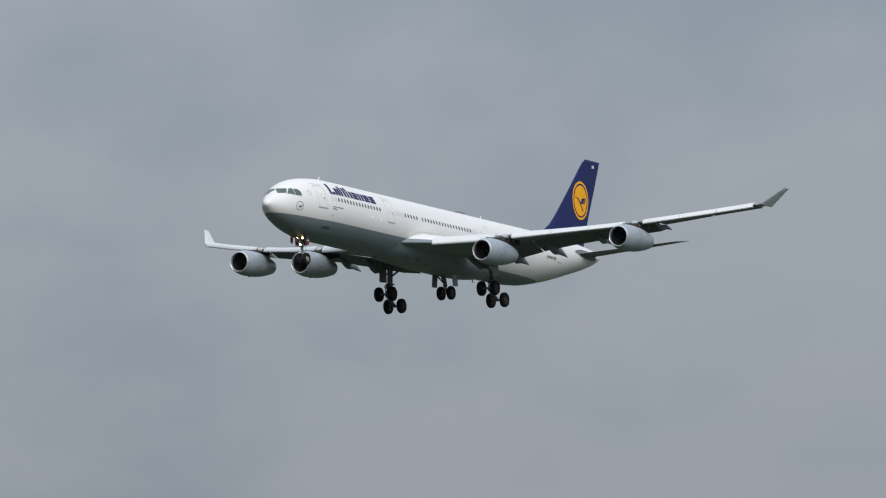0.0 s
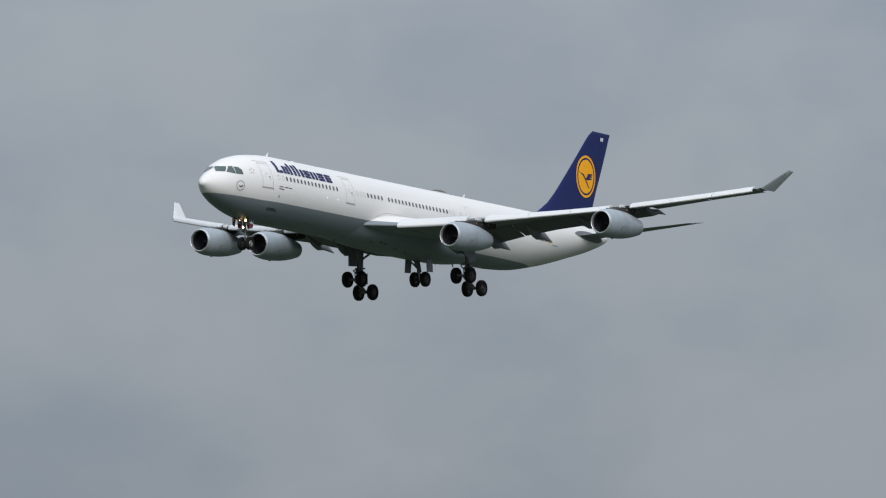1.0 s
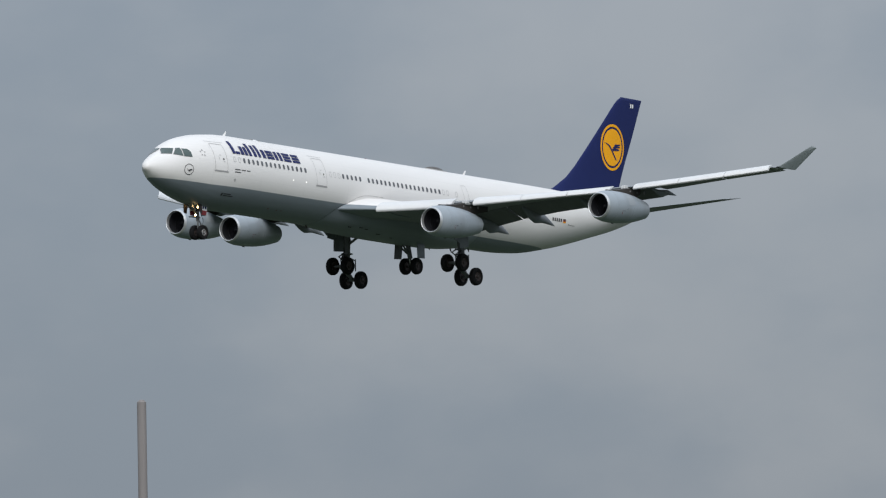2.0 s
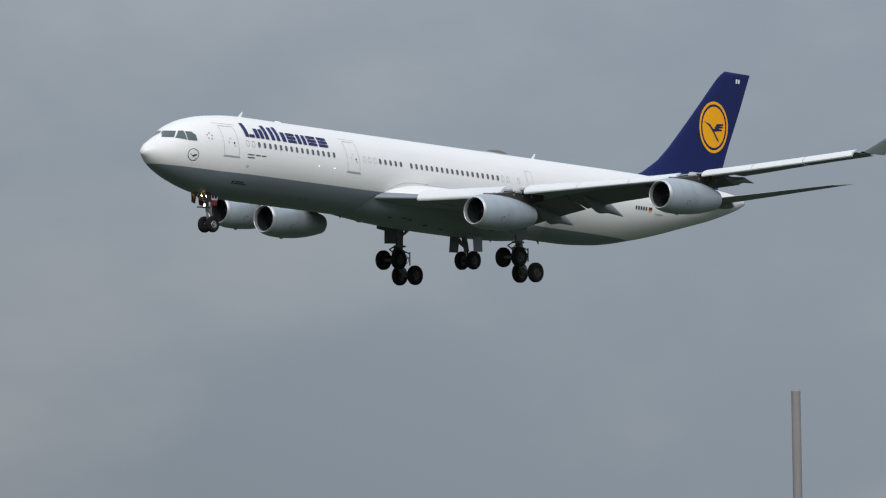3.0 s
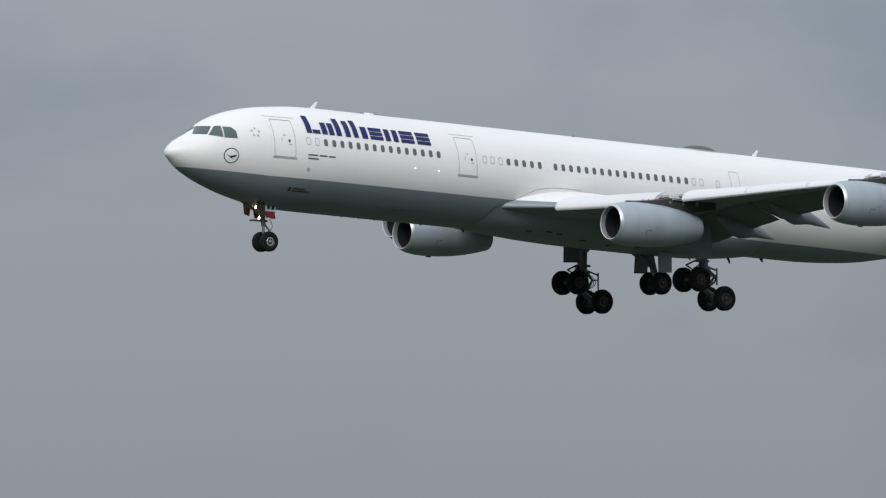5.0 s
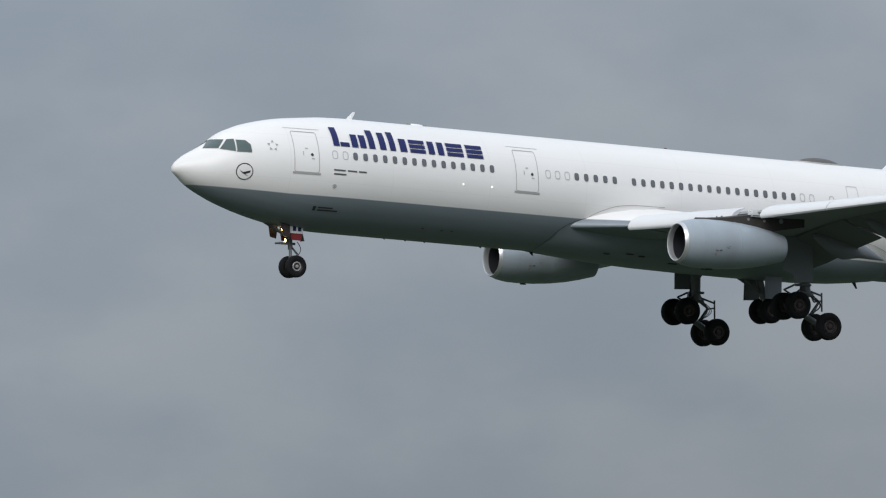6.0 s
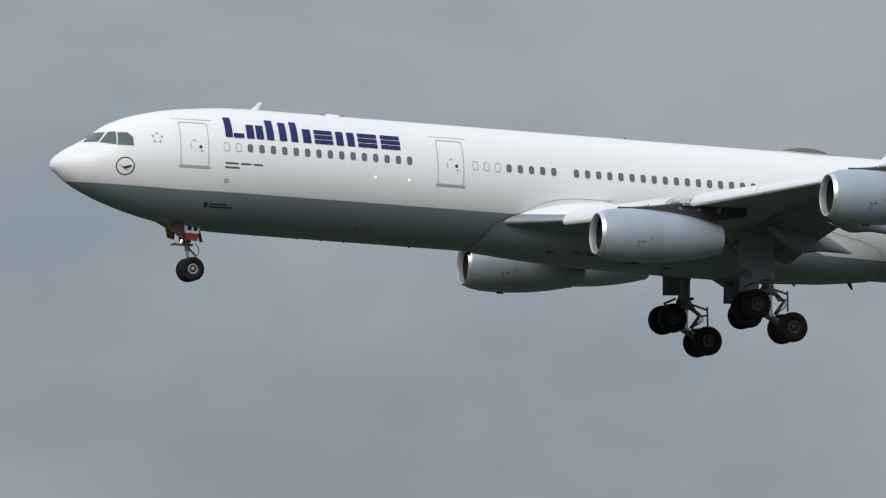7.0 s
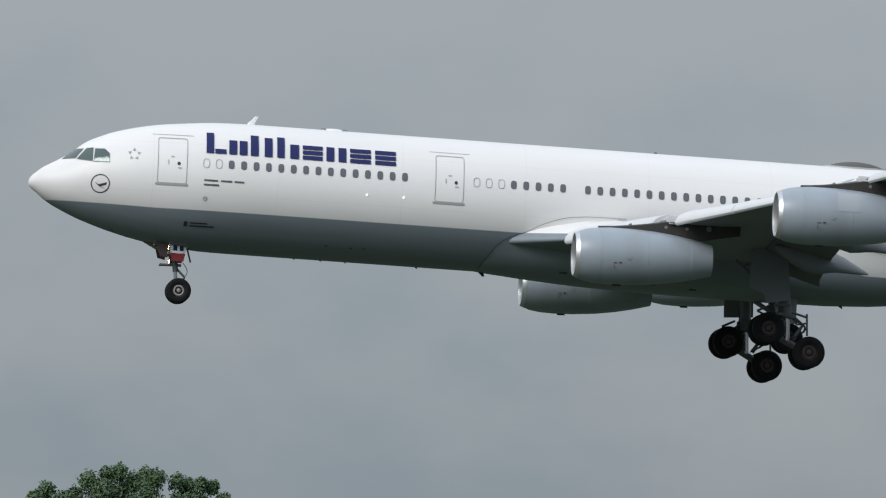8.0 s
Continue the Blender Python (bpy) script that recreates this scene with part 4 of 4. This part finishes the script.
        stab = part("tailplane", bm, M_WING, AIRLINER, "grey swept tailplane")
        bm = bmesh.new()
        rows = []
        for f in (0.1, 0.95):
            y = 0.9 + 8.8 * f
            le, te, z = 54.6 + 7.15 * f, 60.8 + 2.95 * f, 1.16 + 1.64 * f
            x = te - (te - le) * 0.28
            for dz in (0.16 - 0.1 * f,):
                rows.append([(x - 0.02, side * y, z + dz + 0.1), (x + 0.02, side * y, z + dz + 0.1), (x + 0.02, side * y, z + dz + 0.08), (x - 0.02, side * y, z + dz + 0.08)])
        loft(bm, rows)
        part("elevator_joint", bm, M_UNDER, stab)
        # dark trim plate where the tailplane meets the hull
        bm = bmesh.new()
        rings = []
        for k in range(15):
            x = 54.6 + 6.6 * k / 14
            spread = math.sin(math.pi * k / 14) ** 0.6
            top, bot = 1.34 + 0.46 * spread, 1.32 - 0.36 * spread
            row = []
            for m in range(6):
                row.append(skin(x, bot + (top - bot) * m / 5, 0.012, side))
            rings.append(row)
        rows = [[bm.verts.new(v) for v in r] for r in rings]
        for p, q in zip(rows, rows[1:]):
            for i in range(5):
                bm.faces.new((p[i], p[i + 1], q[i + 1], q[i]))
        part("trim_plate", bm, M_UNDER, stab)
    bm = bmesh.new()
    lathe(bm, [(63.0, 0.22), (63.3, 0.22), (63.4, 0.17), (63.35, 0.05)], "x", 16)
    for v in bm.verts:
        v.co.z += 1.78
    part("exhaust_outlet", bm, M_EXHAUST, AIRLINER, "dark auxiliary exhaust outlet")


make_tail()


# ---- landing gear ----
def make_wheel(name, leg, x, y, z, r, w, face, rim):
    bm = bmesh.new()
    h = w / 2
    lathe(bm, [(-h * 0.80, r * 0.52), (-h, r * 0.66), (-h, r * 0.80), (-h * 0.82, r * 0.94), (-h * 0.45, r), (h * 0.45, r), (h * 0.82, r * 0.94), (h, r * 0.80), (h, r * 0.66), (h * 0.80, r * 0.52)], "y", 36, closed=True)
    wheel = part(name, bm, M_TYRE, leg, "black rubber tyre")
    wheel.matrix_basis = Matrix.Translation((x, y, z))
    bm = bmesh.new()
    lathe(bm, [(-h * 0.74, 0.0), (-h * 0.72, r * 0.2), (-h * 0.55, r * 0.24), (-h * 0.6, r * 0.46), (-h * 0.86, r * 0.53), (h * 0.86, r * 0.53), (h * 0.6, r * 0.46), (h * 0.55, r * 0.24), (h * 0.72, r * 0.2), (h * 0.74, 0.0)], "y", 28)
    o = part("rim", bm, M_RIM_RED, leg, "dark metal wheel rim")
    o.matrix_basis = Matrix.Translation((x, y, z))
    s = 1 if face > 0 else -1
    bm = bmesh.new()
    lathe(bm, [(s * h * 0.60, r * 0.30), (s * h * 0.74, r * 0.32), (s * h * 0.76, r * 0.40), (s * h * 0.62, r * 0.44)], "y", 28, closed=True)
    o = part("rim_ring", bm, rim, leg)
    o.matrix_basis = Matrix.Translation((x, y, z))
    bm = bmesh.new()
    lathe(bm, [(s * h * 0.70, r * 0.17), (s * h * 0.90, r * 0.15), (s * h * 0.95, r * 0.08), (s * h * 0.96, 0.0)], "y", 16)
    o = part("hub_cap", bm, rim, leg)
    o.matrix_basis = Matrix.Translation((x, y, z))


def make_main_gear(side):
    bm = bmesh.new()
    yc = side * 5.34
    F, R_ = Vector((31.60 - side * 0.10, yc, -4.79 + side * 0.03)), Vector((33.38 - side * 0.12, yc, -5.72 + side * 0.02))
    mid = (F + R_) / 2 + Vector((0.0, 0, 0.02))
    tube(bm, (32.15, yc - side * 0.1, -1.4), mid + Vector((-0.05, 0, 1.0)), 0.27, 0.25)
    leg = part("main_gear", bm, M_STRUT, AIRLINER, "grey four-wheel main landing gear leg")
    bm = bmesh.new()
    tube(bm, mid + Vector((-0.05, 0, 1.05)), mid, 0.15)
    part("piston", bm, M_CHROME, leg)
    bm = bmesh.new()
    tube(bm, F, R_, 0.15)
    for p in (F, R_):
        tube(bm, p + Vector((0, -0.72, 0)), p + Vector((0, 0.72, 0)), 0.10)
    part("bogie_beam", bm, M_STRUT, leg)
    bm = bmesh.new()
    tube(bm, mid + Vector((0.15, 0, 1.1)), mid + Vector((0.68, 0, 0.72)), 0.10, 0.06)
    tube(bm, mid + Vector((0.68, 0, 0.72)), mid + Vector((0.30, 0, 0.1)), 0.06, 0.10)
    part("torque_link", bm, M_STRUT, leg)
    bm = bmesh.new()
    tube(bm, mid + Vector((-0.2, 0, 1.3)), F + Vector((0.1, 0, 0.12)), 0.06)
    tube(bm, mid + Vector((-0.15, -0.1, 0.9)), mid + Vector((-0.75, -0.1, 0.95)), 0.05)
    part("trimmer_link", bm, M_STRUT, leg)
    for dy in (-0.16, 0.16):
        bm = bmesh.new()
        tube(bm, mid + Vector((-0.12, dy, 1.45)), mid + Vector((-0.62, dy, 1.05)), 0.04, None, 8)
        tube(bm, mid + Vector((-0.62, dy, 1.05)), F + Vector((0.35, dy, 0.10)), 0.04, None, 8)
        part("brake_rod", bm, M_STRUT, leg)
    bm = bmesh.new()
    lathe(bm, [(0.96, 0.30), (1.0, 0.33), (1.10, 0.33), (1.14, 0.28)], "z", 20)
    for v in bm.verts:
        v.co += mid
    part("strut_collar", bm, M_STRUT, leg)
    bm = bmesh.new()
    box(bm, mid + Vector((-0.32, side * 0.1, 1.25)), (0.22, 0.26, 0.34), None, 0.03)
    part("hydraulic_block", bm, M_BLACK, leg)
    bm = bmesh.new()
    tube(bm, mid + Vector((-0.05, 0, 2.1)), (32.2, side * 3.4, -2.0), 0.10)
    part("side_stay", bm, M_STRUT, leg)
    # folding lock links ahead of the leg, under the wing
    for a, c in (((30.25, -1.95), (31.0, -2.6)), ((31.0, -2.6), (31.35, -1.6)), ((30.55, -2.2), (31.2, -1.95))):
        bm = bmesh.new()
        tube(bm, (a[0], yc, a[1]), (c[0], yc, c[1]), 0.05, None, 8)
        part("lock_link", bm, M_STRUT, leg)
    # upright damper rod behind the leg, its arms, and the bracket round the leg's foot
    for nm, a, c, r in (("damper_rod", (33.43, -4.06), (33.49, -4.99), 0.045), ("damper_arm", (32.45, -3.95), (33.43, -4.20), 0.05), ("damper_arm", (32.50, -3.75), (33.02, -4.54), 0.045), ("damper_arm", (33.02, -4.54), (33.46, -4.45), 0.04), ("fore_link", (31.28, -4.06), (31.85, -3.78), 0.05), ("fore_link", (31.28, -4.06), (31.95, -4.35), 0.045)):
        bm = bmesh.new()
        tube(bm, (a[0], yc, a[1]), (c[0], yc, c[1]), r, None, 8)
        part(nm, bm, M_STRUT, leg)
    for z in (-3.75, -4.15):
        bm = bmesh.new()
        box(bm, (32.35, yc, z), (0.62, 0.66, 0.12), None, 0.03)
        part("leg_bracket", bm, M_STRUT, leg)
    # hoses that loop over the links
    for k in range(3):
        bm = bmesh.new()
        prev = None
        for j in range(9):
            f = j / 8
            p = mid + Vector((0.22 + (0.52 + 0.05 * k) * math.sin(f * math.pi), side * (0.12 - 0.12 * k), 1.05 - 0.95 * f))
            if prev:
                tube(bm, prev, p, 0.020, None, 6)
            prev = p
        part("brake_hose", bm, M_BLACK, leg)
    for k, p in enumerate((F, R_)):
        for d in (-0.70, 0.70):
            make_wheel("wheel", leg, p.x, p.y + d, p.z, 0.68, 0.46, d, M_RIM_DULL)
    bm = bmesh.new()
    yo = yc + side * 0.55
    if side < 0:
        door = [(30.82, -1.5), (32.40, -1.4), (32.58, -3.56), (31.53, -3.76), (31.47, -3.36), (30.78, -3.14)]
    else:
        door = [(30.55, -1.5), (32.60, -1.4), (32.72, -3.53), (31.42, -3.62), (31.38, -2.74), (30.55, -2.66)]
    plate(bm, [(u, yo, v) for u, v in door], 0.06, (0, side, 0))
    part("leg_door", bm, M_CANOE, leg, "grey leg door panel")
    for k in range(3):
        bm = bmesh.new()
        prev = None
        for j in range(8):
            f = j / 7
            p = mid + Vector((-0.26 - 0.10 * math.sin(f * math.pi + k), side * (0.1 - 0.1 * k), 2.2 - 2.1 * f))
            if prev:
                tube(bm, prev, p, 0.022, None, 6)
            prev = p
        part("hydraulic_hose", bm, M_BLACK, leg)


def make_centre_gear():
    bm = bmesh.new()
    tube(bm, (32.7, 0, -2.6), (33.25, 0, -4.2), 0.19)
    leg = part("centre_gear", bm, M_STRUT, AIRLINER, "grey two-wheel centre landing gear leg")
    bm = bmesh.new()
    tube(bm, (33.2, 0, -4.1), (33.38, 0, -4.80), 0.12)
    tube(bm, (33.38, -0.55, -4.80), (33.38, 0.55, -4.80), 0.09)
    part("axle", bm, M_CHROME, leg)
    bm = bmesh.new()
    tube(bm, (31.3, -0.35, -2.9), (33.1, 0, -3.95), 0.08)
    tube(bm, (31.3, 0.35, -2.9), (33.1, 0, -3.95), 0.08)
    part("drag_stay", bm, M_STRUT, leg)
    for y in (-0.52, 0.52):
        make_wheel("wheel", leg, 33.38, y, -4.78, 0.64, 0.42, y, M_RIM_DULL)
    for s in (-1, 1):
        bm = bmesh.new()
        y = s * 1.0
        plate(bm, [(32.65, y, -3.1), (33.6, y, -3.1), (33.6, y + s * 0.08, -4.20), (32.7, y + s * 0.08, -4.25)], 0.05, (0, s, 0))
        part("bay_door", bm, M_STRUT if s > 0 else M_CANOE, leg, "open centre gear door")


def make_nose_gear():
    bm = bmesh.new()
    tube(bm, (6.55, 0, -2.3), (6.72, 0, -3.75), 0.13, 0.12)
    leg = part("nose_gear", bm, M_STRUT, AIRLINER, "grey two-wheel nose landing gear leg")
    bm = bmesh.new()
    tube(bm, (6.71, 0, -3.7), (6.80, 0, -4.57), 0.08)
    tube(bm, (6.85, -0.34, -4.57), (6.85, 0.34, -4.57), 0.07)
    part("axle", bm, M_CHROME, leg)
    bm = bmesh.new()
    tube(bm, (6.75, 0, -3.6), (7.12, 0, -3.95), 0.05)
    tube(bm, (7.12, 0, -3.95), (6.9, 0, -4.4), 0.05)
    part("torque_link", bm, M_STRUT, leg)
    bm = bmesh.new()
    tube(bm, (6.05, -0.3, -3.48), (6.05, 0.3, -3.48), 0.05)
    tube(bm, (6.05, 0, -3.48), (6.95, 0, -3.46), 0.06)
    part("tow_fitting", bm, M_STRUT, leg)
    bm = bmesh.new()
    tube(bm, (5.2, -0.2, -2.45), (6.62, 0, -3.2), 0.06)
    tube(bm, (5.2, 0.2, -2.45), (6.62, 0, -3.2), 0.06)
    part("drag_stay", bm, M_STRUT, leg)
    for y in (-0.36, 0.36):
        make_wheel("wheel", leg, 6.88, y, -4.57, 0.54, 0.36, y, M_RIM)
    for s in (-1, 1):
        bm = bmesh.new()
        y = s * 0.52
        plate(bm, [(6.32, y, -2.45), (7.12, y, -2.45), (7.06, y, -2.98), (6.40, y, -2.98)], 0.03, (0, s, 0))
        part("gear_door", bm, M_WHITE, leg, "white upper half of gear door")
        bm = bmesh.new()
        plate(bm, [(6.40, y, -2.98), (7.06, y, -2.98), (7.00, y, -3.32), (6.48, y, -3.32)], 0.03, (0, s, 0))
        part("gear_door_band", bm, M_RED, leg, "red lower half of gear door")
        bm = bmesh.new()
        for x in (6.52, 6.80):
            box(bm, (x + 0.09, y + s * 0.035, -2.74), (0.17, 0.012, 0.26))
        part("marking_bars", bm, M_NAVY, leg, "two dark marking bars")
        bm = bmesh.new()
        plate(bm, [(5.75, s * 0.62, -2.45), (6.30, s * 0.62, -2.48), (6.28, s * 0.72, -3.22), (5.95, s * 0.72, -3.15)], 0.03, (0, s, 0))
        part("bay_door", bm, M_RIM_RED, leg, "dark open nose gear door")
    bm = bmesh.new()
    plate(bm, [(7.15, -0.2, -2.75), (7.15, 0.2, -2.75), (7.32, 0.2, -3.3), (7.32, -0.2, -3.3)], 0.04, (1, 0, 0))
    part("rear_door", bm, M_UNDER, leg)
    for y, z, x in ((-0.26, -2.75, 6.35), (0.26, -2.75, 6.35), (0.0, -3.32, 6.42)):
        bm = bmesh.new()
        lathe(bm, [(0.0, 0.02), (0.005, 0.10), (0.06, 0.115), (0.16, 0.06), (0.17, 0.0)], "x", 18)
        lamp = part("landing_lamp", bm, M_STRUT, leg)
        lamp.matrix_basis = Matrix.Translation((x, y, z))
        bm = bmesh.new()
        lathe(bm, [(-0.012, 0.0), (-0.012, 0.05), (0.004, 0.085), (0.006, 0.0)], "x", 18)
        g = part("lamp_glass", bm, M_LAMP, leg, "glowing warm lamp")
        g.matrix_basis = Matrix.Translation((x - 0.004, y, z))
    bm = bmesh.new()
    prev = None
    for j in range(9):
        f = j / 8
        p = Vector((7.0 + 0.22 * math.sin(f * math.pi), -0.12, -3.35 - 0.75 * f))
        if prev:
            tube(bm, prev, p, 0.018, None, 6)
        prev = p
    part("hydraulic_hose", bm, M_BLACK, leg)


for s in (-1, 1):
    make_main_gear(s)
make_centre_gear()
make_nose_gear()


# ---- things on the ground ----
def at_bearing(az, dist):
    return Vector((dist * math.sin(radians(az)), dist * math.cos(radians(az)), 0))


def make_mast():
    """A slim post that stands between the camera and the flight path."""
    foot = at_bearing(52.47, 100.0)
    bm = bmesh.new()
    lathe(bm, [(-0.1, 0.064), (0.0, 0.063), (2.5, 0.060), (5.66, 0.057), (5.69, 0.03)], "z", 16)
    ob = mesh_object("post", bm, M_WOOD)
    ob.location = foot
    tagged(ob, "slim weathered grey-brown post standing in grass", "post")


def make_tree(az, dist, tall):
    foot = at_bearing(az, dist)
    tree = new("tree")
    tree.location = foot
    tagged(tree, "broad leafy green tree with an uneven crown", "tree")
    rnd = random.Random(11)
    bm = bmesh.new()
    rings = []
    for k in range(9):
        f = k / 8
        r = 0.26 * (1 - 0.75 * f) + 0.10 * (1 - f) ** 6
        rings.append([(0.12 * math.sin(3 * f) + r * math.cos(a * math.tau / 12), 0.1 * f + r * math.sin(a * math.tau / 12), tall * 0.75 * f) for a in range(12)])
    loft(bm, rings)
    trunk = part("trunk", bm, M_BARK, tree)
    # crown lobes: offset across the view, along it, height of the top, radius
    across = Vector((math.cos(radians(az)), -math.sin(radians(az)), 0))
    along = Vector((math.sin(radians(az)), math.cos(radians(az)), 0))
    crests = [(0.0, 0.0, 0.0, 0.22), (-0.28, 0.2, -0.06, 0.20), (-0.72, -0.1, -0.16, 0.28), (0.62, 0.1, -0.04, 0.24), (0.88, -0.2, -0.12, 0.22), (0.32, 0.2, -0.16, 0.26),
              (1.36, 0.0, -0.20, 0.22), (1.62, 0.2, -0.30, 0.22), (1.90, -0.1, -0.30, 0.16), (2.17, 0.1, -0.36, 0.18), (2.42, 0.0, -0.66, 0.20), (-1.70, 0.1, -0.42, 0.22), (-1.95, -0.1, -0.62, 0.22),
              (-1.05, 0.2, -0.52, 0.24), (-0.40, -0.3, -0.34, 0.32), (0.05, 0.3, -0.28, 0.34), (0.66, -0.1, -0.32, 0.34), (1.50, 0.1, -0.52, 0.34), (-1.35, 0.0, -0.70, 0.30),
              (0.0, 0.2, -0.55, 0.55), (0.60, -0.2, -0.60, 0.50), (-0.65, 0.2, -0.62, 0.50), (1.25, 0.2, -0.80, 0.40), (2.0, 0.1, -0.85, 0.45), (-1.75, 0.0, -0.85, 0.45), (2.45, 0.2, -1.1, 0.45), (1.85, 0.0, -0.55, 0.28), (-1.3, -0.2, -0.62, 0.26)]
    lobes = [(u, v, tall + top - r, r) for u, v, top, r in crests]
    lobes += [(0.2, 0.9, tall - 1.9, 1.0), (-0.6, -0.9, tall - 2.1, 1.0), (1.3, -0.6, tall - 2.0, 0.9), (-1.6, 0.6, tall - 2.2, 0.9),
              (2.1, 0.4, tall - 2.2, 0.8), (-2.2, -0.3, tall - 2.5, 0.8), (0.0, 0.0, tall - 2.8, 1.3), (1.2, 0.8, tall - 3.1, 1.1), (-1.2, -0.8, tall - 3.3, 1.1),
              (0.9, -1.2, tall - 3.6, 1.0), (-0.8, 1.2, tall - 3.8, 1.0), (2.0, -0.2, tall - 3.4, 0.8), (-2.1, 0.4, tall - 3.7, 0.8)]
    for u, v, z, r in lobes:
        p = across * u + along * v + Vector((0, 0, z))
        b = bmesh.new()
        base = Vector((0.05, 0.04, max(1.5, z * 0.62)))
        knee = base.lerp(p, 0.55) + Vector((0, 0, -0.2))
        w = 0.35 + 0.65 * min(1, r)
        tube(b, base, knee, 0.085 * w, 0.055 * w, 8)
        tube(b, knee, p, 0.055 * w, 0.012, 8)
        part("limb", b, M_BARK, tree)
    bm = bmesh.new()
    for u, v, z, r in lobes:
        c = across * u + along * v + Vector((0, 0, z))
        for k in range(int(3800 * r * r) + 420):
            d = Vector((rnd.gauss(0, 1), rnd.gauss(0, 1), rnd.gauss(0, 1))).normalized()
            q = c + d * r * (rnd.random() ** 0.45) * (1 + 0.50 * noise.noise(d * 2.6 + c * 1.7))
            n = (d + Vector((rnd.gauss(0, 0.6), rnd.gauss(0, 0.6), rnd.gauss(0.3, 0.6)))).normalized()
            t = n.orthogonal().normalized()
            t = Matrix.Rotation(rnd.random() * math.tau, 3, n) @ t
            s = n.cross(t)
            size = rnd.uniform(0.028, 0.055)
            vs = [bm.verts.new(q + t * size * a + s * size * b + n * size * e) for a, b, e in ((-1, 0, 0), (-0.2, 0.55, 0.12), (1, 0, -0.1), (-0.2, -0.55, 0.12))]
            bm.faces.new(vs)
    me = bpy.data.meshes.new("crown")
    bm.to_mesh(me)
    bm.free()
    me.materials.append(M_LEAF)
    crown = new("crown", me)
    crown.parent = tree
    tagged(crown, "crown of small green leaves", kind="stuff")


make_mast()
make_tree(3.84, 190.0, 8.96)


def motions():
    walk(AIRLINER, [(t, pose(x, y, z, bank, pitch, yaw)) for t, x, y, z, bank, pitch, yaw in FLIGHT])


motions()
